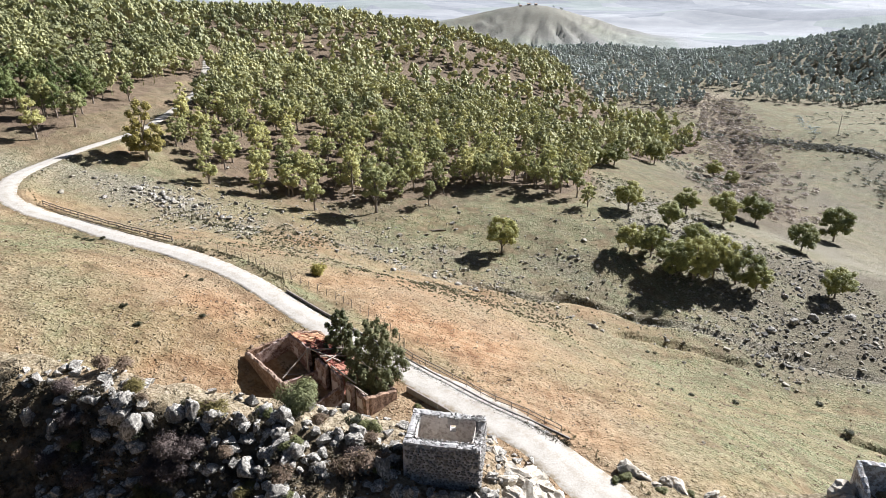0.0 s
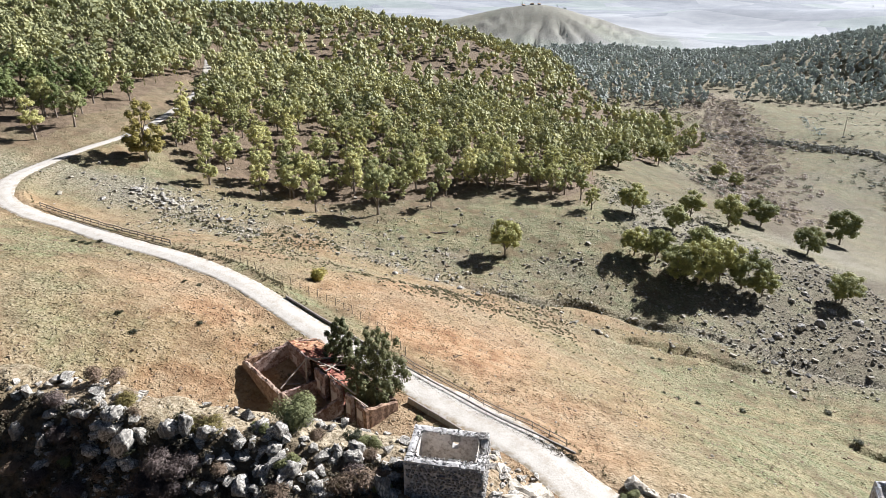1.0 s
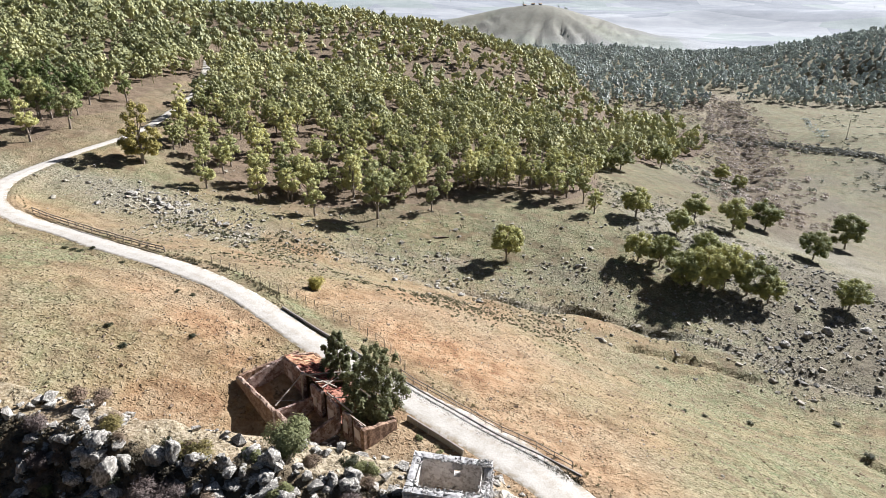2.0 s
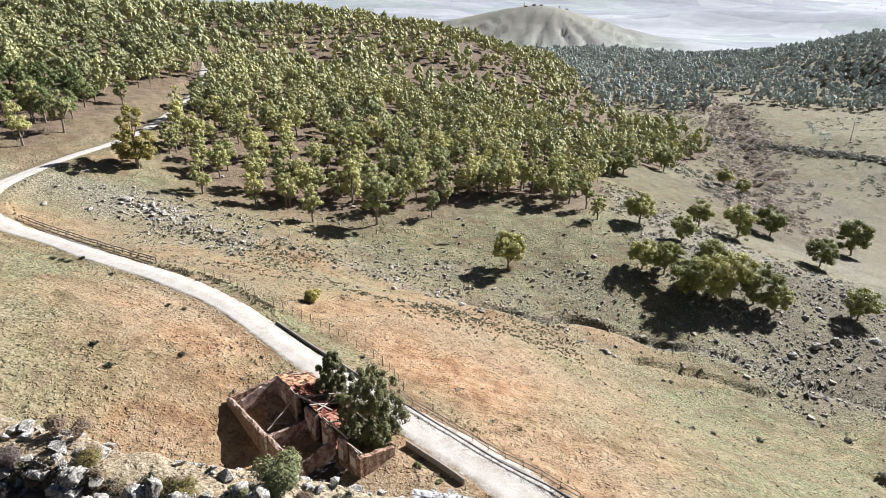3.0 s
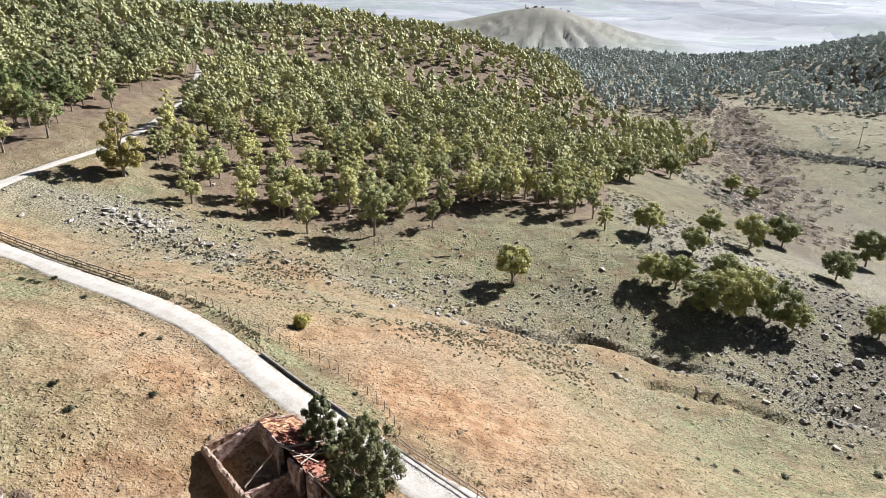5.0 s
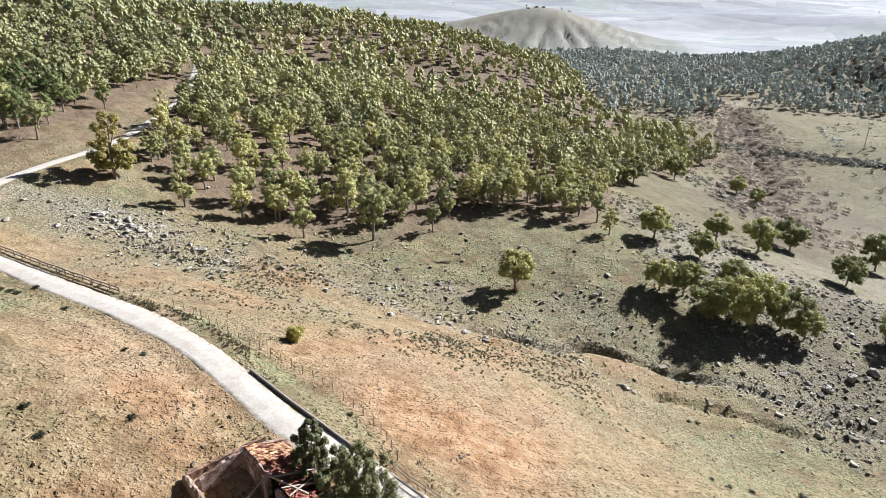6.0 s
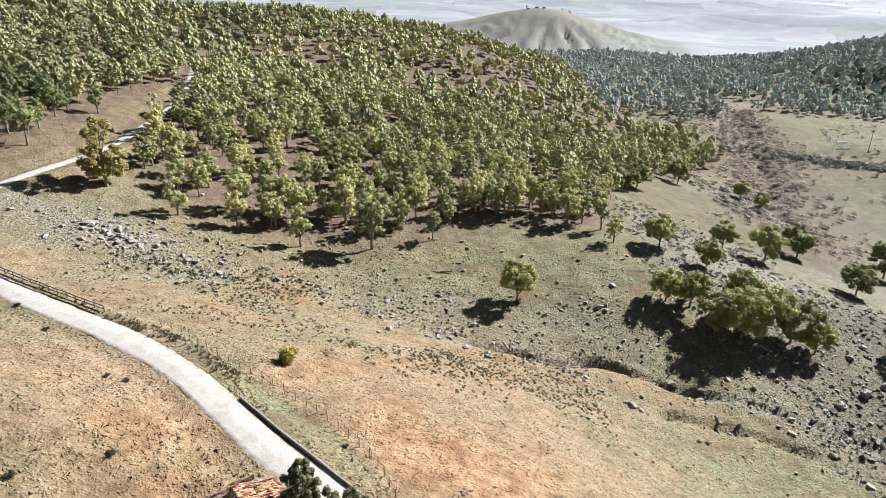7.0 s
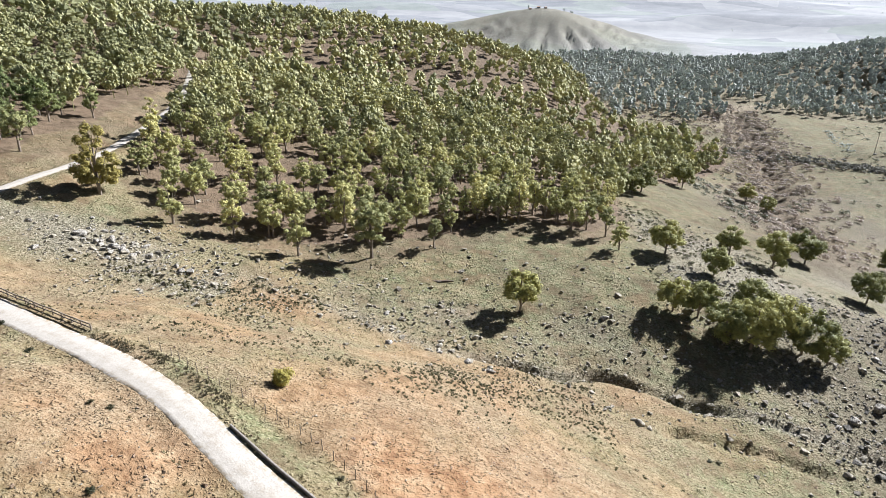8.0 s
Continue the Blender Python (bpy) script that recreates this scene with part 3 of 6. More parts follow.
# ---- ground ----
def ground_zones(x, y):
    """Shares of bare orange soil, green turf, stones, leaf litter and far fields."""
    d = y + 60
    ds, rs, ss = along(x, y, STREAM)
    beyond = np.where(ds > 900, step(104, 118, y), step(-6, 10, np.where(x < -40, y - 118, ds * ss)))
    wob = vnoise(x, y, 17, 21) + 0.6 * vnoise(x, y, 7, 22)
    orange = np.exp(-(((x - 6) / 22) ** 2 + ((y - 74) / 14) ** 2)) * 1.0 + np.exp(-(((x + 27) / 12) ** 2 + ((y - 62) / 9) ** 2)) * 1.3
    orange = orange + 0.35 * step(-8, -30, x) * step(120, 135, y) * step(-70, -60, -y / 3) + 0.7 * np.exp(-(((x + 70) / 9) ** 2 + ((y - 122) / 6) ** 2)) + 0.6 * np.exp(-(((x + 84) / 10) ** 2 + ((y - 182) / 14) ** 2))
    green = (0.75 - 0.3 * step(-5, -40, x)) * beyond + 0.5 * np.exp(-(((x + 43) / 11) ** 2 + ((y - 59) / 8) ** 2)) + 0.45 * np.exp(-(((x + 58) / 12) ** 2 + ((y - 78) / 9) ** 2)) + 0.3 * step(88, 108, y - 0.1 * x) * step(40, 20, x) + 0.95 * step(90, 130, x) * step(190, 250, y) + 0.8 * step(10, 44, x - 0.25 * (y - 90) + 6 * wob) * step(62, 75, y + 0.3 * x) + 0.3 * step(0.1, 0.9, wob)
    green = green + 0.5 * np.exp(-(((x + 4) / 5) ** 2 + ((y - 46) / 4) ** 2)) + 0.35 * np.exp(-(((x + 60) / 14) ** 2 + ((y - 92) / 7) ** 2))
    stony = beyond * (0.22 + 0.35 * wob) * step(60, 20, x) * step(150, 138, y) + step(48, 70, x) * step(92, 118, y) * step(215, 170, y) * (0.65 + 0.3 * wob)
    stony = stony + 0.55 * step(92, 115, x) * step(165, 190, y) * step(345, 310, y) * (0.7 + 0.5 * wob) + 0.55 * np.exp(-(((x + 58) / 19) ** 2 + ((y - 134) / 9) ** 2)) * (1 + 0.5 * wob) + 0.6 * np.exp(-(ds / 2.0) ** 2) * (0.7 + 0.6 * wob) + 0.8 * step(44, 58, x) * step(150, 162, y) * step(225, 200, y) * step(92, 80, x) * (0.6 + 0.5 * wob) + 0.7 * step(-1, 1.5, outcrop(x, y) - net_height(x, y)) * (0.6 + 0.5 * wob)
    litter = wooded(x, y) * (0.9 - 0.6 * step(80, 140, x) * step(400, 460, y)) + 0.65 * step(-132, -122, x) * step(-84, -90, x) * step(138, 150, y) * step(250, 235, y) * (1 - wooded(x, y)) * (0.8 + 0.4 * wob) + 0.45 * (1 - wooded(x, y)) * wooded(x, y + 9 + 4 * wob) * (y < 230) + 0.7 * np.exp(-(along(x, y, BROOK)[0] / 22) ** 2)
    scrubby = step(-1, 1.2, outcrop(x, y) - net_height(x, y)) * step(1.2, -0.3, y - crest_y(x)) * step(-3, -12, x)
    # share of the haze-toned field colours, less on the bare hill
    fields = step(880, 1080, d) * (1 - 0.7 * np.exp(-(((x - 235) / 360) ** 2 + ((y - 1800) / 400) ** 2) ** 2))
    verge = np.exp(-((along(x, y, ROAD_LINE[8:60])[0] - 4.5) / 2.0) ** 2) * step(-40, -30, x) * step(6, 0, x) * (along(x, y, ROAD_LINE[8:60])[2] < 0)
    green = green + 0.5 * verge + 0.35 * inside(x, y, [(-3.6, 64), (-9.6, 74), (-20.5, 82.5), (-34, 90.5), (-28, 80.5), (-16, 70.5)]) + 0.6 * step(12, 30, x) * step(60, 50, y - 0.2 * x) + 0.3 * step(14, 40, x) * step(112, 100, y)
    green = green + 0.35 * step(-0.05, 0.5, vnoise(x, y, 9, 26) + 0.5 * vnoise(x, y, 3.4, 27)) * step(-12, -22, x) * step(112, 100, y)
    orange = orange * (0.75 + 0.45 * vnoise(x, y, 5, 23)) + 0.5 * np.exp(-(((x + 34) / 14) ** 2 + ((y - 60) / 10) ** 2)) * step(-0.1, 0.5, vnoise(x, y, 6, 24) + 0.5 * vnoise(x, y, 2.4, 25))
    return [("orange", orange.clip(0, 1)), ("green", green.clip(0, 1)), ("stony", stony.clip(0, 1)), ("litter", litter.clip(0, 1)), ("gravel", (0.8 * np.exp(-(along(x, y, [(188, 468), (206, 503), (226, 524), (236, 530)])[0] / 5.0) ** 2) + step(-1.5, 0.3, outcrop(x, y) - net_height(x, y)) * step(0.3, 1.6, y - crest_y(x)) * step(56, 51, y) * step(8, 2, x) * (0.35 + 0.65 * step(-32, -25, x)) * (0.75 + 0.4 * wob)).clip(0, 0.9)), ("fields", fields), ("dark_ground", (scrubby * (0.9 + 0.3 * wob) + 0.3 * step(92, 115, x) * step(165, 190, y) * step(345, 310, y) * (0.6 + 0.6 * wob) + 0.45 * step(55, 70, x) * step(125, 108, x) * step(185, 205, y) * step(285, 262, y) * (0.7 + 0.5 * wob) + 0.65 * step(58, 78, x) * step(96, 116, y) * step(170, 150, y) * (0.7 + 0.5 * wob)).clip(0, 1))]


def inside(x, y, ring):
    x, y = np.asarray(x, float), np.asarray(y, float)
    odd = np.zeros(np.shape(x), bool)
    for (ax, ay), (bx, by) in zip(ring, ring[1:] + ring[:1]):
        cross = (ay > y) != (by > y)
        odd ^= cross & (x < (bx - ax) * (y - ay) / (by - ay + 1e-12) + ax)
    return odd


WOOD = [(-74, 172), (-66, 166), (-57, 160), (-50, 158), (-36, 157), (-24, 161), (-12, 168), (2, 176), (14, 187), (28, 187), (38, 186), (48, 200), (54, 225), (63, 262), (82, 300),
        (112, 345), (142, 380), (150, 408), (112, 430), (100, 448), (135, 453), (161, 457), (193, 478), (210, 512), (250, 512), (280, 512), (323, 526), (372, 545), (480, 580), (760, 640), (900, 1010),
        (-60, 1010), (-90, 660), (-330, 620), (-122, 380), (-104, 300), (-88, 235), (-82, 200)]
COPSE = [(72, 262), (97, 288), (133, 349), (158, 383), (165, 412), (130, 420), (105, 385), (85, 330)]
WOOD_UPHILL = [(-117, 165), (-111, 170), (-98, 164), (-101, 182), (-96, 195), (-99.5, 229), (-96, 247), (-104, 299), (-122, 370), (-330, 620), (-700, 600), (-420, 250), (-220, 165)]


def wooded(x, y):
    return (inside(x, y, WOOD) | inside(x, y, WOOD_UPHILL) | inside(x, y, COPSE)).astype(float)


def build_ground():
    d = np.r_[np.geomspace(8, 85, 36)[:-1], np.geomspace(85, 330, 290)[:-1], np.geomspace(330, 1100, 130)[:-1], np.geomspace(1100, 4950, 95)]
    u = np.r_[np.linspace(-2.2, -0.76, 22)[:-1], np.linspace(-0.76, 0.76, 300), np.linspace(0.76, 2.2, 22)[1:]]
    dd, uu = np.meshgrid(d, u, indexing="ij")
    x, y = uu * np.maximum(dd, 30), dd - 60
    z = land(x.ravel(), y.ravel())
    rows, cols = dd.shape
    i = np.arange(rows * cols).reshape(rows, cols)
    faces = np.stack([i[:-1, :-1], i[:-1, 1:], i[1:, 1:], i[1:, :-1]], -1).reshape(-1, 4)
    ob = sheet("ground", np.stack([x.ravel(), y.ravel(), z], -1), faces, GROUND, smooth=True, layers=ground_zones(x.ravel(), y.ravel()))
    return tagged(ob, "dry hillside with orange soil, stones and thin turf", "ground", kind="structure")


def build_road():
    line = np.array(smooth_line(ROAD, 1.2))
    way = np.gradient(line, axis=0)
    way /= np.linalg.norm(way, axis=1)[:, None]
    left = np.stack([-way[:, 1], way[:, 0]], 1)
    run = np.r_[0, np.cumsum(np.linalg.norm(np.diff(line, axis=0), axis=1))]
    offsets = np.array([-2.5, -2.1, -1.4, -0.7, 0, 0.7, 1.4, 2.1, 2.5])
    crown = np.array([-0.10, 0.05, 0.06, 0.10, 0.115, 0.10, 0.06, 0.05, -0.10])
    verts, verge = [], []
    for k, (p, n) in enumerate(zip(line, left)):
        wide = 1.0 - 0.32 * float(step(150, 185, run[k])) + 0.07 * float(vnoise(run[k], 0, 6, 31)) + 0.16 * math.exp(-((run[k] - 8) / 12) ** 2)
        for o, c in zip(offsets, crown):
            edge = abs(o) > 2
            q = p + n * o * wide * (1 - (0.34 if o > 0 else 0.12) * float(step(38, 60, run[k]) * step(165, 142, run[k]))) * (1 + (0.10 * float(vnoise(run[k], o * 9, 1.6, 33)) if edge else 0))
            verts.append((q[0], q[1], float(np.interp(run[k], ROAD_RUN, ROAD_Z)) + c))
            verge.append(1.0 if edge else (0.35 if o == 0 else 0.0))
    i = np.arange(len(verts)).reshape(len(line), len(offsets))
    faces = np.stack([i[:-1, :-1], i[1:, :-1], i[1:, 1:], i[:-1, 1:]], -1).reshape(-1, 4)[:, ::-1]
    ob = sheet("road", verts, faces, GRAVEL, smooth=True, layers=[("verge", verge)])
    return tagged(ob, "pale dusty gravel track along the hillside", "road", kind="structure")


build_ground()
build_road()


# ---- trees ----
def leaf_cloud(rng, centres, radii, count, size, droop=0.5):
    """Triangles for small leaf clumps, thickest near the outside of rounded boughs."""
    share = radii.prod(1) ** (2 / 3)
    which = rng.choice(len(centres), count, p=share / share.sum())
    way = rng.normal(size=(count, 3))
    way /= np.linalg.norm(way, axis=1)[:, None]
    way[:, 2] = np.where(way[:, 2] < -0.35, -way[:, 2] * 0.6, way[:, 2])
    mid = centres[which] + way * radii[which] * (rng.uniform(0.25, 1.08, count) ** 0.6)[:, None]
    face = way + 0.36 * rng.normal(size=(count, 3)) + np.array([0, 0, 0.5])
    face /= np.linalg.norm(face, axis=1)[:, None]
    a = rng.normal(size=(count, 3))
    a[:, 2] -= 1.2 * droop
    a -= face * (a * face).sum(1)[:, None]
    a /= np.linalg.norm(a, axis=1)[:, None]
    b = np.cross(face, a)
    s = size * rng.uniform(0.6, 1.4, count)[:, None]
    tri = np.stack([mid - a * s * 0.5 - b * s * 0.36, mid - a * s * 0.35 + b * s * 0.4, mid + a * s * 0.75], 1)
    return tri.reshape(-1, 3), np.arange(count * 3).reshape(-1, 3)


def bough_cores(rng, centres, radii, fill=0.82, simple=False):
    """The dense inside of each bough: a lumpy hull of leaves, as loose triangles."""
    if simple:
        v = np.array([(1, 0, 0), (-1, 0, 0), (0, 1, 0), (0, -1, 0), (0, 0, 1), (0, 0, -1)], float)
        f = np.array([(0, 2, 4), (2, 1, 4), (1, 3, 4), (3, 0, 4), (2, 0, 5), (1, 2, 5), (3, 1, 5), (0, 3, 5)])
    else:
        g = (1 + 5 ** 0.5) / 2
        v = np.array([(-1, g, 0), (1, g, 0), (-1, -g, 0), (1, -g, 0), (0, -1, g), (0, 1, g), (0, -1, -g), (0, 1, -g), (g, 0, -1), (g, 0, 1), (-g, 0, -1), (-g, 0, 1)]) / math.hypot(1, g)
        f = np.array([(0, 11, 5), (0, 5, 1), (0, 1, 7), (0, 7, 10), (0, 10, 11), (1, 5, 9), (5, 11, 4), (11, 10, 2), (10, 7, 6), (7, 1, 8),
                      (3, 9, 4), (3, 4, 2), (3, 2, 6), (3, 6, 8), (3, 8, 9), (4, 9, 5), (2, 4, 11), (6, 2, 10), (8, 6, 7), (9, 8, 1)])
    hulls = v[None] * rng.uniform(0.7, 1.05, (len(centres), len(v), 1)) * fill * radii[:, None] + centres[:, None]
    return hulls[:, f].reshape(-1, 3)


def gum_shape(rng, high, wide, boughs, bare=0.28):
    """Bough centres and sizes of a eucalyptus crown of that height and width: one upright mass with a few smaller lobes leaning out of it."""
    lobes = []
    for k in range(4):
        a = k * 1.7 + rng.uniform(-0.5, 0.5)
        lobes.append((math.cos(a) * wide * 0.24, math.sin(a) * wide * 0.24, rng.uniform(bare + 0.14, 0.74), rng.uniform(0.45, 0.6)))
    centres, radii = [], []
    for k in range(boughs):
        lx, ly, lz, size = lobes[k // 2 % 4] if k % 2 else (0.0, 0.0, 0.51 + 0.49 * bare, 1.0)
        d = Vector((rng.gauss(0, 1), rng.gauss(0, 1), rng.gauss(0, 1))).normalized() * rng.uniform(0.2, 1) ** 0.5 * size
        taper = 1.0 - 0.35 * max(0.0, d.z) if size == 1 else 1.0
        r = wide * rng.uniform(0.085, 0.15) * (48 / boughs) ** 0.45
        rise = (1 - bare) * 0.47 if size == 1 else 0.3
        centres.append((lx + d.x * wide * 0.4 * taper, ly + d.y * wide * 0.4 * taper, min(0.95, lz + d.z * rise) * high))
        radii.append((r, r, r * rng.uniform(0.85, 1.2)))
    return np.array(centres), np.array(radii)


def trunk_mesh(name, rng, high, centres, lean, mat=BARK, girth=0.024, limbs=7):
    bm = bmesh.new()
    last, r = Vector((0, 0, -0.5)), high * girth
    joints = [last]
    for k in range(1, 6):
        t = k / 5
        nxt = Vector((lean[0] * t * t + rng.uniform(-0.1, 0.1), lean[1] * t * t + rng.uniform(-0.1, 0.1), high * 0.74 * t))
        pole(bm, last, nxt, r * (1.12 - 0.8 * (t - 0.2)), r * (1.12 - 0.8 * t))
        last = nxt
        joints.append(nxt)
    for c in centres[:: max(1, len(centres) // limbs)]:
        j = joints[min(4, max(1, int(c[2] / high * 5.2) - 1))]
        end = Vector(c)
        knee = j.lerp(end, 0.5) + Vector((0, 0, -0.03 * high))
        pole(bm, j, knee, r * 0.42, r * 0.3, 5)
        pole(bm, knee, end, r * 0.3, r * 0.09, 5)
    me = bpy.data.meshes.new(name)
    bm.to_mesh(me)
    bm.free()
    me.materials.append(mat)
    return me


def crown_mesh(name, verts, faces, mat):
    ob = sheet(name, verts, faces, mat)
    me = ob.data
    bpy.data.objects.remove(ob)
    return me


def gum_kind(seed, high, wide, leaves, boughs=15, bare=0.28, mat=GUM_LEAF, size=0.46):
    nr, rng = np.random.default_rng(seed), random.Random(seed)
    centres, radii = gum_shape(rng, high, wide, boughs, bare)
    trunk = trunk_mesh("trunk", rng, high, centres, (rng.uniform(-0.4, 0.4), rng.uniform(-0.4, 0.4)))
    v, f = leaf_cloud(nr, centres, radii, leaves, size)
    v = np.concatenate([v, bough_cores(nr, centres, radii, 0.62)])
    return trunk, crown_mesh("crown", v, np.arange(len(v)).reshape(-1, 3), mat)


def plant_tree(kind, x, y, scale, turn, name, label, category, group="", sink=0.0):
    trunk, crown = kind
    at = thing(name, Matrix.LocRotScale((x, y, land_at(x, y) - sink), Euler((0, 0, turn)), (scale,) * 3), label, category, group)
    shared("trunk", trunk, at, Matrix.Identity(4))
    shared("crown", crown, at, Matrix.Identity(4))
    return at


rng = random.Random(11)
GUMS = [gum_kind(100 + k, 12.0, w, 3200, b, bare, size=0.32) for k, (w, b, bare) in enumerate(((7.6, 54, 0.14), (6.8, 48, 0.2), (8.2, 60, 0.12), (6.4, 46, 0.24), (7.4, 54, 0.18), (6.6, 50, 0.1), (8.6, 60, 0.16), (7.0, 46, 0.08)))]
BROAD = [gum_kind(120 + k, 9.0, w, 8000, b, 0.12, SLOPE_LEAF, size=0.3) for k, (w, b) in enumerate(((9.4, 68), (10.2, 76), (8.8, 64)))]
DEEP_GREEN = [gum_kind(130 + k, 12.0, w, 3200, 54, 0.12, DEEP_LEAF, 0.3) for k, w in enumerate((8.0, 7.0, 8.6))]
TALL_YELLOW = gum_kind(140, 16.0, 10.0, 9000, 60, 0.05, YELLOW_LEAF, 0.4)

EDGE_GROUP = "eucalyptus trees along the wood's edge"
# trees that stand free along the lower edge of the wood: x, y, height
EDGE = [(-99, 153, 11), (-96.5, 166, 11), (-106, 170, 12), (-72.5, 170, 9), (-58, 151.7, 10.5), (-58, 170.5, 10), (-46.5, 154.2, 9.5), (-40, 157.5, 9), (-32.4, 151.9, 10),
        (-17.4, 156.9, 15.5), (-3.9, 166, 8), (-36, 163, 12), (-25, 168, 12), (6.9, 185, 10), (12.5, 185, 10.5), (18, 187, 11), (26, 193, 11), (31.8, 184.5, 11), (40.4, 182.6, 9.5), (41.7, 173.6, 8.5)]
for n, (x, y, high) in enumerate(EDGE):
    plant_tree(GUMS[(n * 5 + 1) % 8], x, y, high / 12, rng.uniform(0, 6.28), "eucalyptus_tree", "eucalyptus tree with pale trunk at the wood's edge", "tree", EDGE_GROUP)
plant_tree(TALL_YELLOW, -73.7, 154.4, 1.0, 0.7, "eucalyptus_tree", "tall eucalyptus with yellowing crown beside the gravel track", "tree", EDGE_GROUP)
SLOPE_GROUP = "trees scattered on the open slope"
# x, y, height
SLOPE = [(54.4, 176.6, 9.5), (58.2, 237, 9), (63.2, 240, 8), (68.1, 246, 11), (97, 284, 11), (124, 362, 9),
         (47.2, 148, 8.2), (52.6, 147.6, 8.6), (55.5, 140, 10), (60.5, 139, 12), (66, 140.5, 11.5), (71, 139, 10.5), (75, 136.5, 7.5), (63, 146, 11),
         (63.2, 166.7, 8), (77, 190, 9), (88, 187, 11), (108, 206, 11), (105.7, 172.7, 9.5), (136, 205, 13), (96, 139, 9), (131, 297, 9), (130.5, 277, 8)]
for n, (x, y, high) in enumerate(SLOPE):
    plant_tree(BROAD[n * 2 % 3], x, y, high / 9, rng.uniform(0, 6.28), "slope_tree", "leafy tree with rounded olive-green crown on the stony slope", "tree", SLOPE_GROUP)
plant_tree(BROAD[2], 14.3, 143.2, 9.6 / 9, 2.0, "slope_tree", "single round-crowned tree alone on the turf slope", "tree", SLOPE_GROUP)


def scatter(ring, gap, seed, y0=-1e9, y1=1e9):
    """Uneven spots about gap apart inside a ring."""
    r = np.random.default_rng(seed)
    a = np.array(ring)
    lo, hi = a.min(0), a.max(0)
    gx, gy = np.meshgrid(np.arange(lo[0], hi[0], gap), np.arange(max(lo[1], y0), min(hi[1], y1), gap))
    x, y = gx.ravel() + r.uniform(-0.47, 0.47, gx.size) * gap, gy.ravel() + r.uniform(-0.47, 0.47, gx.size) * gap
    ok = inside(x, y, ring) & (y >= y0) & (y < y1)
    return x[ok], y[ok]


def seen_side(x, y):
    return np.abs(x) < 0.80 * (y + 30) + 12


def bare_places(x, y):
    """The rocky cuts and clearings inside the wood."""
    keep = np.ones(len(x), bool)
    for cx, cy, rx, ry in ((-72, 374, 20, 12), (-5, 400, 22, 14), (24, 470, 20, 13), (34, 424, 17, 18), (-98, 370, 10, 10), (225, 532, 26, 16), (14, 506, 18, 11), (-20, 262, 9, 6), (66, 316, 9, 20)):
        keep &= ((x - cx) / rx) ** 2 + ((y - cy) / ry) ** 2 > 1
    return keep & (along(x, y, ROAD_LINE)[0] > np.where(y > 196, 2.6, 5.5))


wood_x, wood_y = [], []
for ring, gap, seed, y0, y1 in ((WOOD, 6.1, 1, 0, 340), (WOOD_UPHILL, 6.1, 2, 0, 340), (COPSE, 8.0, 6, 0, 500), (WOOD, 8.2, 3, 340, 1010), (WOOD_UPHILL, 8.0, 4, 340, 640)):
    px, py = scatter(ring, gap, seed, y0, y1)
    ok = seen_side(px, py) & bare_places(px, py)
    wood_x.append(px[ok]), wood_y.append(py[ok])
wood_x, wood_y = np.concatenate(wood_x), np.concatenate(wood_y)
thin = np.random.default_rng(5).uniform(size=len(wood_x)) < 0.9 + 0.3 * vnoise(wood_x, wood_y, 24, 41)
wood_x, wood_y = wood_x[thin], wood_y[thin]
order = np.argsort(wood_y + 0.25 * np.abs(wood_x))
wood_x, wood_y = wood_x[order], wood_y[order]
NEAR_TREES = 185
for n in range(NEAR_TREES):
    x, y = float(wood_x[n]), float(wood_y[n])
    plant_tree(DEEP_GREEN[rng.randrange(3)] if x < -92 else GUMS[rng.randrange(8)], x, y, rng.uniform(0.55, 0.92), rng.uniform(0, 6.28), "wood_tree", "eucalyptus tree with slender trunk inside the dense wood", "tree", "eucalyptus trees of the wood")


def far_wood(name, x, y, leaves, size, mat, seed, label, lo=0.58, hi=0.98):
    """Many trees in one mesh: a stem and a crown of leaf clumps each."""
    r = np.random.default_rng(seed)
    kinds = []
    for k in range(9):
        c, rad = gum_shape(random.Random(seed + k), 12.0, r.uniform(7.2, 9.0), 40 if leaves > 200 else 11, r.uniform(0.1, 0.2))
        v, f = leaf_cloud(r, c, rad, leaves, size)
        s = 0.14
        stem = np.array([[-s, -s, -1], [s, -s, -1], [0, 0.04, 8.5], [0, s, -1], [s, -s, -1], [0, 0.04, 8.5], [-s, -s, -1], [0, s, -1], [0, 0.04, 8.5]])
        kinds.append(np.concatenate([v, bough_cores(r, c, rad, 0.95, simple=True), stem]))
    z = land(x, y)
    turn, big, tint = r.uniform(0, 6.28, len(x)), r.uniform(lo, hi, len(x)), r.uniform(0, 1, len(x))
    tint = (tint * 0.78 + 0.22 * (0.5 + 0.5 * vnoise(x, y, 35, 43)) - 0.35 * step(-90, -125, x)).clip(0, 1)
    out, tints = [], []
    for n in range(len(x)):
        k = kinds[n % 9] * big[n]
        c, s = math.cos(turn[n]), math.sin(turn[n])
        out.append(np.stack([k[:, 0] * c - k[:, 1] * s + x[n], k[:, 0] * s + k[:, 1] * c + y[n], k[:, 2] + z[n]], -1))
        tints.append(np.full(len(k), tint[n]))
    v = np.concatenate(out)
    ob = sheet(name, v, np.arange(len(v)).reshape(-1, 3), mat, layers=[("tint", np.concatenate(tints))])
    return tagged(ob, label, "woodland", kind="stuff")


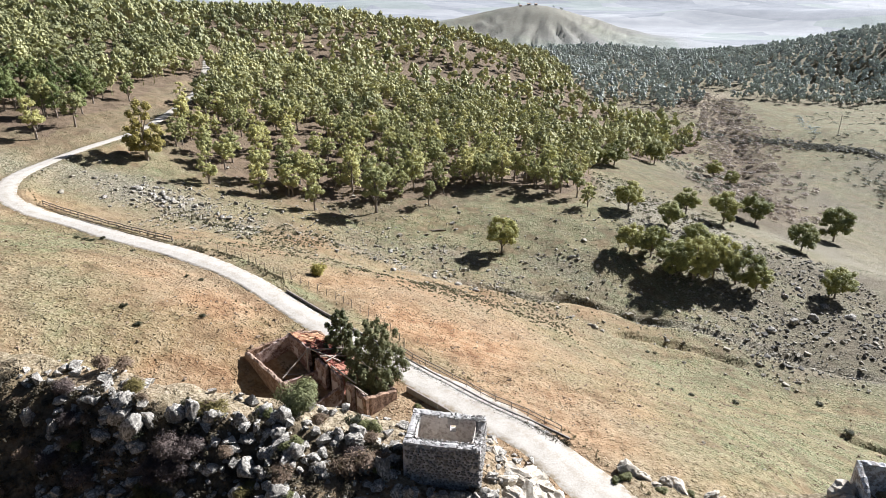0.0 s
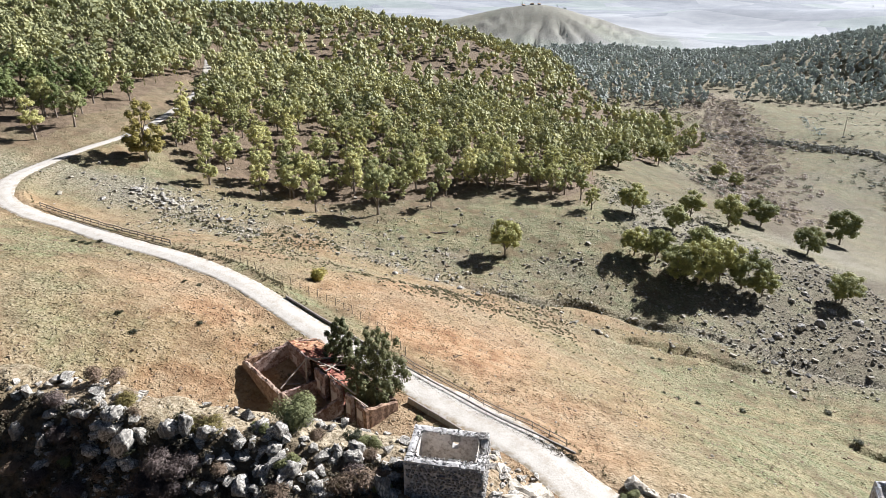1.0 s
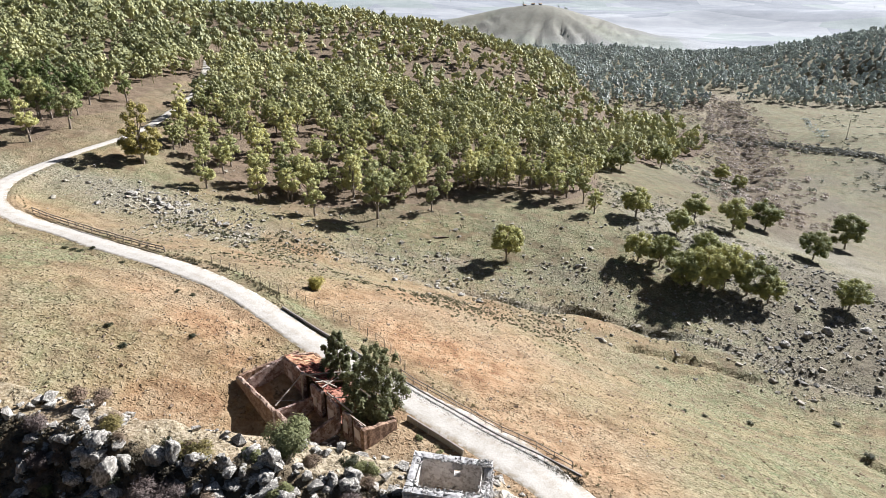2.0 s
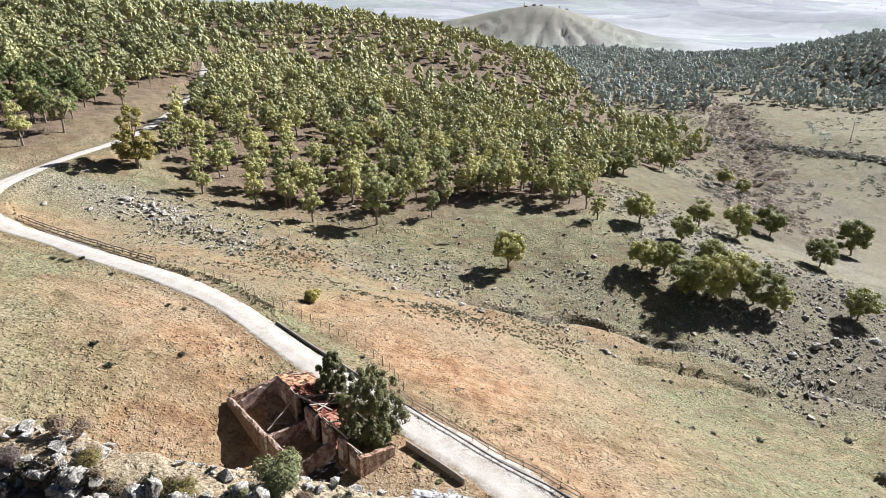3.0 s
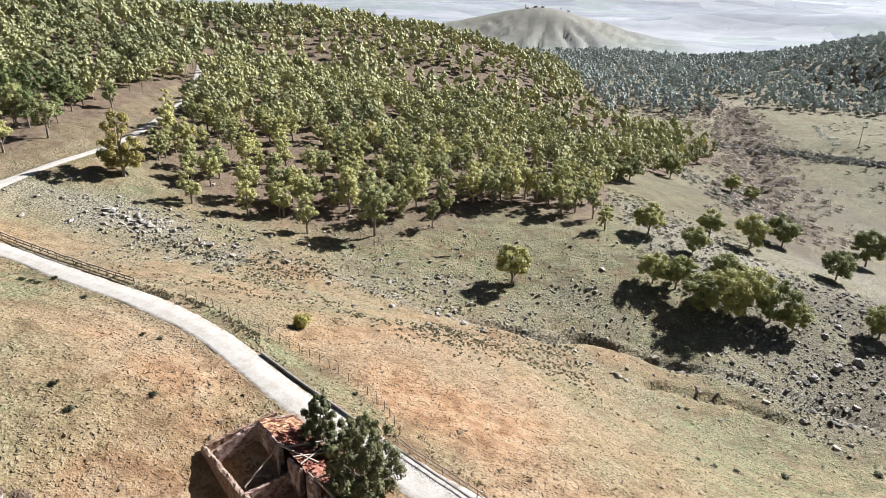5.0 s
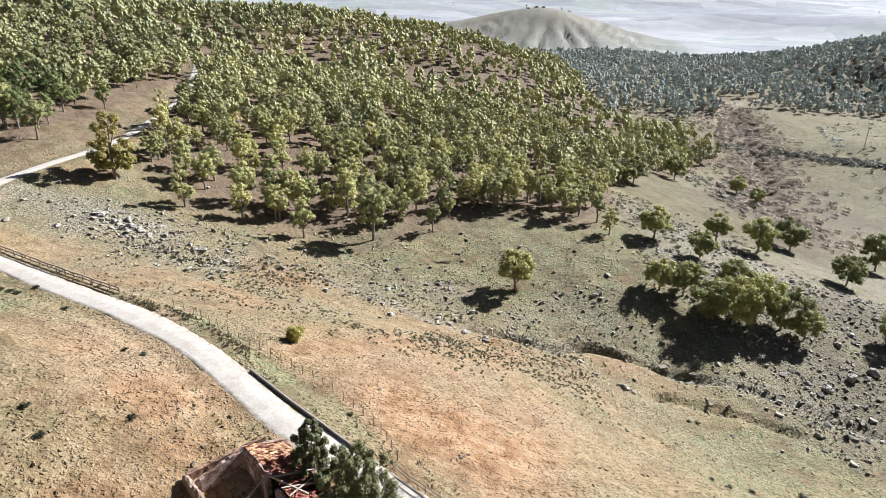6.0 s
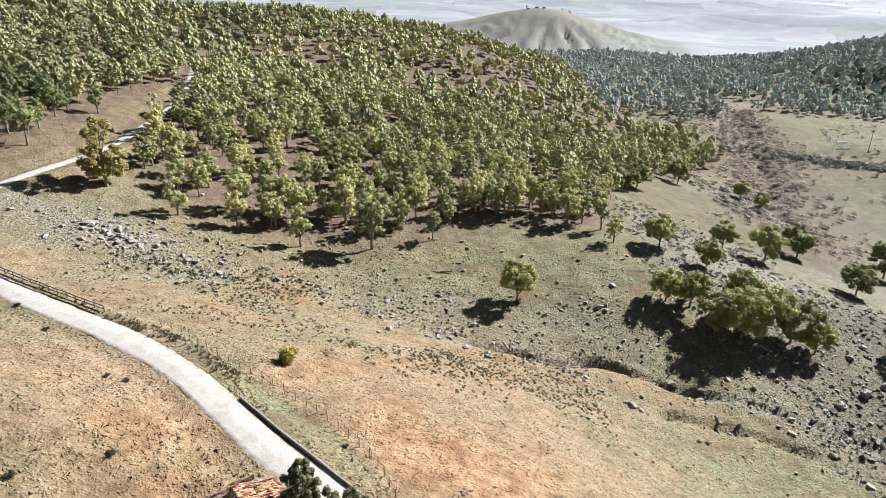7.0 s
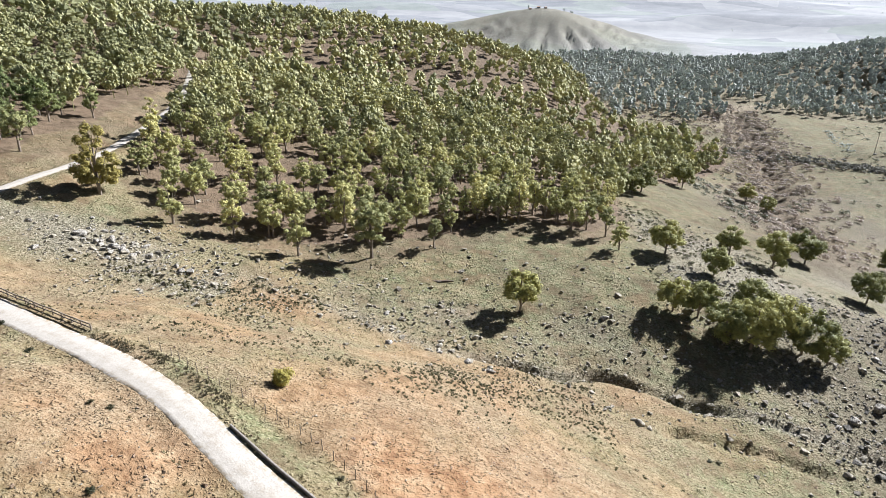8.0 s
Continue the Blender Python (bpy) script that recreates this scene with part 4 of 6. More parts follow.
rest_x, rest_y = wood_x[NEAR_TREES:], wood_y[NEAR_TREES:]
middle = rest_y + 0.25 * np.abs(rest_x) < 330
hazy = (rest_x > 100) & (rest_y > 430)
far_wood("wood_middle", rest_x[middle], rest_y[middle], 300, 0.66, GUM_FAR, 61, "dense eucalyptus wood covering the hillside")
far_wood("wood_upper", rest_x[~middle & ~hazy], rest_y[~middle & ~hazy], 40, 1.2, GUM_FAR, 62, "eucalyptus wood on the upper slopes and ridge")
far_wood("wood_across_valley", rest_x[hazy], rest_y[hazy], 30, 1.4, HAZED_FAR, 63, "woodland across the valley, leaf colour paled as if by haze")


def shrub_kind(seed, mat, leaves=900, size=0.14, flat=0.8, boughs=8):
    """A rounded bush about two metres across."""
    nr, r = np.random.default_rng(seed), random.Random(seed)
    c = np.array([(r.uniform(-0.5, 0.5), r.uniform(-0.5, 0.5), r.uniform(0.3, 0.8) * flat) for _ in range(boughs)])
    v, f = leaf_cloud(nr, c, np.array([(r.uniform(0.35, 0.6),) * 3 for _ in range(boughs)]), leaves, size, 0.0)
    bm = bmesh.new()
    for q in c:
        pole(bm, (0, 0, -0.2), Vector(q), 0.035, 0.012, 5)
    stems = bpy.data.meshes.new("stems")
    bm.to_mesh(stems)
    bm.free()
    stems.materials.append(TWIG)
    return stems, crown_mesh("foliage", v, f, mat)


def plant_shrub(kind, x, y, scale, label, group="", sink=0.0, name="shrub", high=1.0, z=None):
    stems, leaves = kind
    at = thing(name, Matrix.LocRotScale((x, y, (land_at(x, y) if z is None else z) - sink), Euler((0, 0, rng.uniform(0, 6.28))), (scale, scale, scale * high)), label, "bush", group)
    shared("stems", stems, at, Matrix.Identity(4))
    shared("foliage", leaves, at, Matrix.Identity(4))
    return at


# ---- ruined house ----
HOUSE = (-22.1, 61.4)
ALONG, ACROSS = Vector((0.69, -0.724, 0)), Vector((0.724, 0.69, 0))
FLOOR_Z = -3.0


def house_at(u, v, z=0.0):
    q = Vector((*HOUSE, 0)) + ALONG * u + ACROSS * v
    return Vector((q.x, q.y, z))


def ragged_wall(bm, a, b, foot, tops, thick, seed, gap=0.33, ragged=0.075, rough=1.0):
    """A thick wall from a to b whose broken top follows the heights in tops."""
    r = random.Random(seed)
    a, b = Vector((a[0], a[1], 0)), Vector((b[0], b[1], 0))
    n = max(2, int((b - a).length / gap))
    side = Vector((-(b - a).y, (b - a).x, 0)).normalized() * thick / 2
    at = np.linspace(0, 1, len(tops))
    rings, hold = [], 0.0
    for k in range(n + 1):
        t = k / n
        hold = 0.5 * hold + r.uniform(-ragged, ragged)
        top = float(np.interp(t, at, tops)) + hold
        p = a.lerp(b, t)
        w = side * (1 + r.uniform(-0.08, 0.08))
        f = foot if isinstance(foot, (int, float)) else float(np.interp(t, (0, 1), foot))
        mid = f + (top - f) * 0.55
        ring = [bm.verts.new((*(p + w * 1.05).xy, f)), bm.verts.new((*(p + w).xy, mid)), bm.verts.new((*(p + w * 0.9).xy, top - rough * r.uniform(0, 0.08))),
                bm.verts.new((*(p + w * r.uniform(-0.3, 0.3)).xy, top + rough * r.uniform(-0.02, 0.09))), bm.verts.new((*(p - w * 0.9).xy, top - rough * r.uniform(0, 0.1))),
                bm.verts.new((*(p - w).xy, mid)), bm.verts.new((*(p - w * 1.05).xy, f))]
        rings.append(ring)
    for p, q in zip(rings, rings[1:]):
        for k in range(6):
            bm.faces.new((p[k], p[k + 1], q[k + 1], q[k]))
        bm.faces.new((p[6], p[0], q[0], q[6]))
    bm.faces.new(rings[0])
    bm.faces.new(rings[-1][::-1])
    bmesh.ops.recalc_face_normals(bm, faces=bm.faces)


def build_house():
    house = thing("ruined_house", Matrix.Identity(4), "roofless ruined stone house with broken terracotta roof beside the track", "house")
    r = random.Random(3)

    def wall(name, u0, v0, u1, v1, tops, thick, mat, seed, foot=FLOOR_Z - 0.9, label=""):
        bm = bmesh.new()
        ragged_wall(bm, house_at(u0, v0), house_at(u1, v1), foot, tops, thick, seed)
        return part(name, bm, mat, house, label)

    wall("wall", 0, 0, 7.6, 0, (0.25, 0.2, 0.1, -0.1), 0.5, HOUSE_COAT, 1, label="flaking plastered outer wall with broken top")
    wall("wall", 7.9, 0.1, 13.5, 0.3, (-0.1, -0.35, -0.3, -0.8), 0.5, HOUSE_COAT, 2, label="ragged outer wall with crumbling top")
    wall("wall", -0.1, 0.2, -0.1, 7.4, (0.25, 0.15, 0.1, 0.25), 0.42, EARTH_WALL, 3, label="low outer end wall of rubble")
    wall("gable_wall", 1.5, 0.3, 1.5, 4.6, (0.25, 0.6, 1.05, 1.3), 0.4, PINK_COAT, 4, label="plastered gable wall rising to the ridge")
    wall("gable_wall", 1.5, 4.9, 1.5, 8.4, (1.3, 0.8, 0.3), 0.4, HOUSE_COAT, 14)
    for u0, u1, tops, seed in ((1.7, 5.6, (1.3, 1.25, 1.0), 5), (6.9, 8.9, (0.55, 0.45), 51), (9.9, 11.6, (0.45, 0.1), 52), (12.6, 13.6, (0.2, 0.15), 53), (14.4, 15.7, (0.1, 0.0), 54)):
        wall("ridge_wall", u0, 4.75, u1, 4.75, tops, 0.42, PINK_COAT, seed, label="broken plastered wall along the middle of the house")
    # pale plaster still clinging to the broken walls
    for u, v, wide, high, z in ((7.6, 4.5, 0.9, 1.3, -1.1), (8.5, 4.5, 0.6, 0.9, -1.5), (10.6, 4.5, 1.1, 1.6, -1.3), (13.1, 4.5, 0.7, 1.5, -1.2), (15.0, 4.5, 0.9, 1.2, -1.0), (3.0, 4.5, 0.9, 1.0, -0.2)):
        bm = bmesh.new()
        ring = []
        for px, pz in ((-1, -1), (-0.3, -0.9), (0.4, -1), (1, -0.95), (0.95, -0.2), (1, 0.5), (0.8, 0.95), (0.1, 0.8), (-0.5, 1), (-1, 0.85), (-0.9, 0.1)):
            ring.append(bm.verts.new(house_at(u + 0.5 * wide * px * r.uniform(0.85, 1.1), v + 0.03, z + 0.5 * high * pz * r.uniform(0.85, 1.1))))
        face = bm.faces.new(ring)
        for e in bmesh.ops.extrude_face_region(bm, geom=[face])["geom"]:
            if isinstance(e, bmesh.types.BMVert):
                e.co -= ACROSS * 0.05
        bmesh.ops.recalc_face_normals(bm, faces=bm.faces)
        part("plaster_patch", bm, PALE_PLASTER, house, "patch of pale plaster")
    wall("partition_wall", 7.2, 0.3, 7.2, 4.5, (-0.4, -0.6, -0.75, -0.9), 0.35, PINK_COAT, 7, label="plastered partition wall between two rooms")
    wall("partition_wall", 11.6, 1.0, 11.6, 4.5, (-1.4, -1.1, -0.7), 0.35, PINK_COAT, 17)
    wall("front_wall", 15.9, 4.5, 15.9, 8.5, (0.0, -0.3, -0.6, -0.9), 0.5, EARTH_WALL, 8, foot=FLOOR_Z - 1.6, label="earth-brown rubble end wall with a crack")
    wall("wall", 1.6, 8.5, 9.0, 8.5, (0.2, -0.1, -0.4, -0.3), 0.45, EARTH_WALL, 9, label="rubble wall facing the track")
    wall("wall", 9.3, 8.5, 15.8, 8.5, (-0.5, -0.7, -0.9, -0.9), 0.45, EARTH_WALL, 10)
    # earth floor heaped with rubble, blackened to stand in for shade in the rooms
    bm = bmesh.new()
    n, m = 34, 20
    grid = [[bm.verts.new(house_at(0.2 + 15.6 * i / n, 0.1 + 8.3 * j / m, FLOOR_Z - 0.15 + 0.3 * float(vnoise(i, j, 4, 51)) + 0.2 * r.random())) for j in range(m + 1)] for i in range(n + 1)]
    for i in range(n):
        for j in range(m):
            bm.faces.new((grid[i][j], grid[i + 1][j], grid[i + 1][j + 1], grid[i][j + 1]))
    part("rubble_floor", bm, plain_material("shade_darkened_rubble", (0.018, 0.013, 0.011), (0.05, 0.034, 0.026), 2.0), house, "earth floor strewn with rubble, shade painted into its colour")
    # roof remains: boards with rows of curved tiles
    def slope_z(u, v):
        return 1.35 - 0.36 * (v - 4.7) - 0.05 * max(0, u - 4)

    bm = bmesh.new()
    q = [house_at(u, v, slope_z(u, v) - 0.07) for u, v in ((1.2, 4.7), (3.3, 4.7), (3.8, 8.6), (1.2, 8.6))]
    for dz in (0, -0.06):
        bm.faces.new([bm.verts.new(p + Vector((0, 0, dz))) for p in q])
    deck = part("roof_deck", bm, BEAM, house)
    tile = bmesh.new()
    for k in range(6):
        a0 = math.pi * k / 5
        for s, rad in ((0, 0.10), (0.42, 0.082)):
            tile.verts.new((s, math.cos(a0) * rad, math.sin(a0) * rad * 0.7))
    tile.verts.ensure_lookup_table()
    for k in range(5):
        tile.faces.new((tile.verts[2 * k], tile.verts[2 * k + 1], tile.verts[2 * k + 3], tile.verts[2 * k + 2]))
    bmesh.ops.solidify(tile, geom=tile.faces[:], thickness=0.016)
    tile_me = bpy.data.meshes.new("roof_tile")
    tile.to_mesh(tile_me)
    tile_me.materials.append(TILE)
    pale_me = bpy.data.meshes.new("roof_tile")
    tile.to_mesh(pale_me)
    pale_me.materials.append(TILE_PALE)
    tile.free()
    down = (ACROSS * 1.0 + Vector((0, 0, -0.36))).normalized()
    axes = Matrix((down, -ALONG, down.cross(-ALONG))).transposed().to_4x4()
    for i in range(14):
        for j in range(10):
            u, v = 1.35 + i * 0.21, 4.75 + j * 0.37
            if u + 0.5 * math.sin(j * 1.7) > 4.0 or r.random() < 0.05:
                continue
            spot = house_at(u + r.uniform(-0.02, 0.02), v, slope_z(u, v) + 0.02)
            shared("roof_tile", pale_me if r.random() < 0.9 else tile_me, deck, Matrix.Translation(spot) @ axes @ pose(0, 0, 0, 0, 0, r.uniform(-5, 5)))
    def sag_z(u, v):
        """The fallen roof, sagging away from the ridge wall."""
        return slope_z(u, v) + 0.02 - 0.05 * (u - 3.2) - 0.25 * (v - 4.9) * float(step(4, 8, u)) - 2.2 * float(step(8.6, 11.6, u))

    bm = bmesh.new()
    heap = [[bm.verts.new(house_at(3.3 + 8.4 * i / 20, 4.97 + 3.3 * j / 10, max(FLOOR_Z, sag_z(3.3 + 8.4 * i / 20, 4.97 + 3.3 * j / 10) - 0.14 + r.uniform(-0.08, 0.08)))) for j in range(11)] for i in range(21)]
    for i in range(20):
        for j in range(10):
            bm.faces.new((heap[i][j], heap[i + 1][j], heap[i + 1][j + 1], heap[i][j + 1]))
    heap_ob = part("roof_debris", bm, plain_material("red_tile_rubble", (0.14, 0.05, 0.032), (0.36, 0.15, 0.085), 5.0), house, "heap of fallen red roof tiles and earth")
    for _ in range(260):
        u, v = r.uniform(3.4, 10.8), 4.98 + 3.2 * r.random() ** 1.3
        if u > 8.5 and r.random() < 0.5:
            continue
        jumble = 8 + 5 * (u - 3.4)
        shared("roof_tile", tile_me if r.random() < 0.8 else pale_me, heap_ob, Matrix.Translation(house_at(u, v, max(FLOOR_Z, sag_z(u, v)) - 0.06)) @ axes @ pose(0, 0, 0, r.uniform(-1, 1) * min(35, jumble), r.uniform(-1, 1) * min(25, jumble), r.uniform(-1, 1) * jumble * 2))
    # leaning and fallen beams
    for a, b, w in (((6.9, 0.5, -0.15), (5.6, 4.7, 1.25), 0.12), ((5.9, 4.6, 1.3), (9.0, 6.4, 0.35), 0.15), ((6.2, 4.8, 1.2), (6.6, 8.4, 0.1), 0.14), ((7.6, 4.8, 1.0), (8.0, 8.3, -0.2), 0.13),
                    ((8.6, 4.9, 0.8), (7.4, 7.9, 0.2), 0.11), ((5.75, 4.3, 1.35), (5.85, 4.2, -1.9), 0.17), ((9.6, 4.9, 0.7), (13.8, 4.95, 0.55), 0.13), ((13.6, 4.6, 0.5), (15.8, 5.0, 0.05), 0.13),
                    ((3.0, 1.2, -2.0), (5.6, 3.4, -1.6), 0.12), ((10.5, 5.2, 0.4), (11.2, 8.2, -0.4), 0.12)):
        bm = bmesh.new()
        block(bm, house_at(*a), house_at(*b), (w, w * 0.9))
        bmesh.ops.bevel(bm, geom=bm.edges[:], offset=0.015, segments=1, affect="EDGES")
        part("beam", bm, BEAM, house)
    # stones fallen from the wall heads
    chips = [rock_mesh("wall_stone", 900 + k, 14, 0.8, RUBBLE_STONE) for k in range(3)]
    for _ in range(120):
        u, v = r.uniform(0.3, 15.5), r.choice((0.6, 1.0, 4.2, 5.2, 8.0)) + r.uniform(-0.3, 0.3)
        s = r.uniform(0.18, 0.42)
        shared("wall_stone", chips[r.randrange(3)], house, Matrix.LocRotScale(house_at(u, v, FLOOR_Z + 0.02), Euler((0, 0, r.uniform(0, 6))), (s, s, s)))
    return house


build_house()


def cypress_kind(seed, high, wide, leaves):
    nr, r = np.random.default_rng(seed), random.Random(seed)
    c, rad = [], []
    for k in range(70):
        t = (k + r.random()) / 70
        reach = wide * 0.5 * math.sin(math.pi * (0.2 + 0.74 * t)) ** 0.8 * r.uniform(0.3, 1.0)
        turn = k * 2.4
        q = wide * (0.055 + 0.06 * (1 - t))
        c.append((math.cos(turn) * reach, math.sin(turn) * reach, high * (0.10 + 0.84 * t)))
        rad.append((q, q, q * r.uniform(1.3, 2.2)))
    c, rad = np.array(c), np.array(rad)
    trunk = trunk_mesh("trunk", r, high, c, (0.1, 0.1), girth=0.02)
    v, f = leaf_cloud(nr, c, rad, leaves, 0.22, -0.9)
    return trunk, crown_mesh("crown", v, f, CYPRESS_LEAF)


for seed, x, y, high, wide in ((1, -11.6, 62.9, 8.2, 4.4), (2, -7.2, 58.2, 9.4, 6.4)):
    at = thing("cypress", pose(x, y, FLOOR_Z - 0.2, rz=40 * seed), "dark dense cypress growing out of the ruined house", "tree", "cypresses at the ruin")
    trunk, crown = cypress_kind(seed, high, wide, 13000)
    shared("trunk", trunk, at, Matrix.Identity(4))
    shared("crown", crown, at, Matrix.Identity(4))


# ---- roofless tower on the rock ----
def build_tower():
    m = Matrix.Translation((0.2, 39.0, 0)) @ pose(0, 0, 0, 0, 0, -9.5)
    tower = thing("ruined_tower", m, "roofless square rubble-stone tower on the rocks above the track", "tower")
    r = random.Random(8)
    w, dpt, thick, top = 2.85, 2.05, 0.6, 7.3

    def side(name, a, b, tops, seed, label=""):
        bm = bmesh.new()
        ragged_wall(bm, a, b, 0.5, tops, thick, seed, 0.22, 0.03, 0.6)
        return part(name, bm, MORTAR, tower, label)

    h = thick / 2
    x0, hole, z0, z1 = 0.35, 0.24, top - 1.35, top - 0.72
    front = side("front_wall", (-w, -dpt + h), (w, -dpt + h), (top, top - 0.02, top - 0.05), 21, "shaded rubble front wall with a small loophole")
    side("back_wall", (-w, dpt - h), (x0 - hole, dpt - h), (top + 0.05, top), 22, "rubble back wall with a small window")
    side("back_wall", (x0 + hole, dpt - h), (w, dpt - h), (top, top - 0.05), 25)
    side("back_wall", (x0 - hole, dpt - h), (x0 + hole, dpt - h), (z0, z0), 26)
    bm = bmesh.new()
    block(bm, (x0 - hole - 0.12, dpt - h, (z1 + top) / 2), (x0 + hole + 0.12, dpt - h, (z1 + top) / 2), (top - z1, thick - 0.04))
    part("window_lintel", bm, MORTAR, tower)
    side("side_wall", (-w + h, -dpt + thick + 0.01), (-w + h, dpt - thick - 0.01), (top, top + 0.05, top), 23)
    flank = side("side_wall", (w - h, -dpt + thick + 0.01), (w - h, dpt - thick - 0.01), (top - 0.1, top - 0.5, top - 0.9, top - 0.2), 24, "rubble side wall with a gap at the top")
    # rendered inside with rounded corners and the window left open
    bm = bmesh.new()
    iw, idp, cr = w - thick - 0.06, dpt - thick - 0.06, 0.45
    ring = []
    for cx, cy, a0 in ((iw - cr, idp - cr, 0), (-iw + cr, idp - cr, 90), (-iw + cr, -idp + cr, 180), (iw - cr, -idp + cr, 270)):
        for k in range(6):
            a = radians(a0 + 18 * k)
            ring.append((cx + cr * math.cos(a), cy + cr * math.sin(a)))
        if a0 == 0:
            ring += [(x0 + hole, idp), (x0 - hole, idp)]
    levels = (3.4, z0, z1, top - 0.05)
    grid = [[bm.verts.new((x, y, z + (0.04 * r.random() if z > z1 else 0))) for x, y in ring] for z in levels]
    for j in range(3):
        for k in range(len(ring)):
            if j == 1 and k == 7:
                continue
            bm.faces.new((grid[j][k], grid[j][k - 1], grid[j + 1][k - 1], grid[j + 1][k]))
    bm.faces.new(grid[0])
    part("inner_render", bm, TOWER_COAT, tower, "smooth greyish-brown inner render with rounded corners")
    bm = bmesh.new()
    block(bm, (-0.3, -dpt - 0.09, top - 0.95), (0.14, -dpt - 0.09, top - 0.98), (0.16, 0.2))
    part("loophole_lintel", bm, WHITEWASH, tower, "pale lintel stone of the loophole")
    # rubble stones proud of the front and side walls, and loose along the wall heads
    stones = [rock_mesh("stone", 500 + k, 13, 0.75, RUBBLE_STONE) for k in range(5)]
    rows = 18
    for j in range(rows):
        x = -w + r.uniform(0.05, 0.2)
        while x < w - 0.1:
            s = r.choice((0.2, 0.26, 0.32, 0.38, 0.5)) * r.uniform(0.85, 1.15)
            z = top - 0.24 - j * 0.235 + r.uniform(-0.06, 0.06)
            if r.random() < 0.06:
                x += s
                continue
            shared("stone", stones[r.randrange(5)], front, Matrix.LocRotScale((x + s / 2, -dpt + 0.02 - 0.03 * r.random(), z), Euler((1.57, r.uniform(-0.2, 0.2), 0)), (s, s * r.uniform(0.55, 0.8), 0.30)))
            x += s * 1.04
    for j in range(11):
        y = -dpt + 0.1
        while y < dpt - 0.1:
            s = r.uniform(0.25, 0.45)
            shared("stone", stones[r.randrange(5)], flank, Matrix.LocRotScale((w, y + s / 2, top - 0.6 - j * 0.34), Euler((1.57, 0, 1.57)), (s, s * 0.7, 0.26)))
            y += s * 1.2
    for _ in range(460):
        x, y = r.choice(((r.uniform(-w, w), r.choice((-1, 1)) * (dpt - r.uniform(0.1, 0.75))), (r.choice((-1, 1)) * (w - r.uniform(0.1, 0.75)), r.uniform(-dpt, dpt))))
        s = r.uniform(0.12, 0.3)
        gone = 0.55 if x > w - 0.9 and -0.6 < y < 1.3 else 0.0
        shared("stone", stones[r.randrange(5)], tower, Matrix.LocRotScale((x, y, top - 0.05 - gone), Euler((r.uniform(-0.4, 0.4), r.uniform(-0.4, 0.4), r.uniform(0, 6))), (s, s * r.uniform(0.6, 1), s * 0.7)))
    return tower


build_tower()


def build_white_ruin():
    """The whitewashed ruin on the crag beyond the track."""
    m = Matrix.Translation((33.5, 36.6, -0.4)) @ pose(0, 0, 0, 0, 0, -8)
    ruin = thing("whitewashed_ruin", m, "broken whitewashed stone hut standing on a rock", "hut")
    for name, a, b, tops, seed in (("wall", (-2.2, 1.4), (2.4, 1.4), (5.2, 5.1, 5.0), 41), ("wall", (-2.2, -1.6), (-2.2, 1.1), (3.4, 4.4, 5.1), 42), ("wall", (2.4, -1.6), (2.4, 1.1), (4.0, 4.6, 5.0), 43)):
        bm = bmesh.new()
        ragged_wall(bm, a, b, 0.0, tops, 0.5, seed, 0.3, 0.08)
        part(name, bm, PALE_WASH, ruin)
    bm = bmesh.new()
    block(bm, (-2.0, -0.9, 3.2), (2.2, -0.9, 3.1), (0.18, 0.16))
    part("beam", bm, BEAM, ruin)
    bm = bmesh.new()
    bmesh.ops.create_grid(bm, x_segments=10, y_segments=8, size=1, matrix=Matrix.Translation((0.1, 0, 2.6)) @ Matrix.Diagonal((2.2, 1.6, 1, 1)))
    r = random.Random(5)
    for v in bm.verts:
        v.co.z += r.uniform(-0.2, 0.2)
    part("rubble_floor", bm, MORTAR, ruin)


build_white_ruin()


# ---- rails, fence and kerb along the track ----
def line_points(points, gap):
    q = np.array(smooth_line(points, 0.25))
    run = np.r_[0, np.cumsum(np.linalg.norm(np.diff(q, axis=0), axis=1))]
    at = np.arange(0, run[-1] + 1e-6, gap)
    return [(float(np.interp(s, run, q[:, 0])), float(np.interp(s, run, q[:, 1]))) for s in at]


def build_railing(points, label, gap=2.0, high=0.85, thick=1.0):
    spots = [(x, y, land_at(x, y)) for x, y in line_points(points, gap)]
    railing = thing("wooden_railing", Matrix.Translation(spots[0]), label, "railing", "railings along the track")
    o = Vector(spots[0])
    r = random.Random(len(spots))
    heads = []
    for x, y, z in spots:
        tilt = Vector((r.uniform(-0.04, 0.04), r.uniform(-0.04, 0.04), 0))
        foot = Vector((x, y, z - 0.3)) - o
        head = Vector((x, y, z + high * r.uniform(0.95, 1.04))) - o + tilt
        bm = bmesh.new()
        block(bm, foot, head, 0.085 * thick)
        bmesh.ops.bevel(bm, geom=bm.edges[:], offset=0.02, segments=1, affect="EDGES")
        part("post", bm, WEATHERED, railing)
        heads.append(head)
    for down in (0.08, 0.52):
        for a, b in zip(heads, heads[1:]):
            bm = bmesh.new()
            s = Vector((0, 0, -down + r.uniform(-0.03, 0.03)))
            block(bm, a + s, b + s, (0.05 * thick, 0.08 * thick))
            part("rail", bm, WEATHERED, railing)


RAIL_BELOW = [(-5.0, 64.9), (-2.9, 63.0), (1.0, 59.8), (5.2, 56.0), (8.7, 53.2), (12.6, 49.4)]
RAIL_ABOVE = [(-43.2, 94.0), (-49.7, 97.7), (-57.2, 101.8), (-65.7, 106.2), (-73.2, 110.2)]
build_railing(RAIL_BELOW, "weathered wooden two-rail railing along the downhill side of the track")
build_railing(RAIL_ABOVE, "weathered heavy wooden railing beside the pale track", thick=1.9)


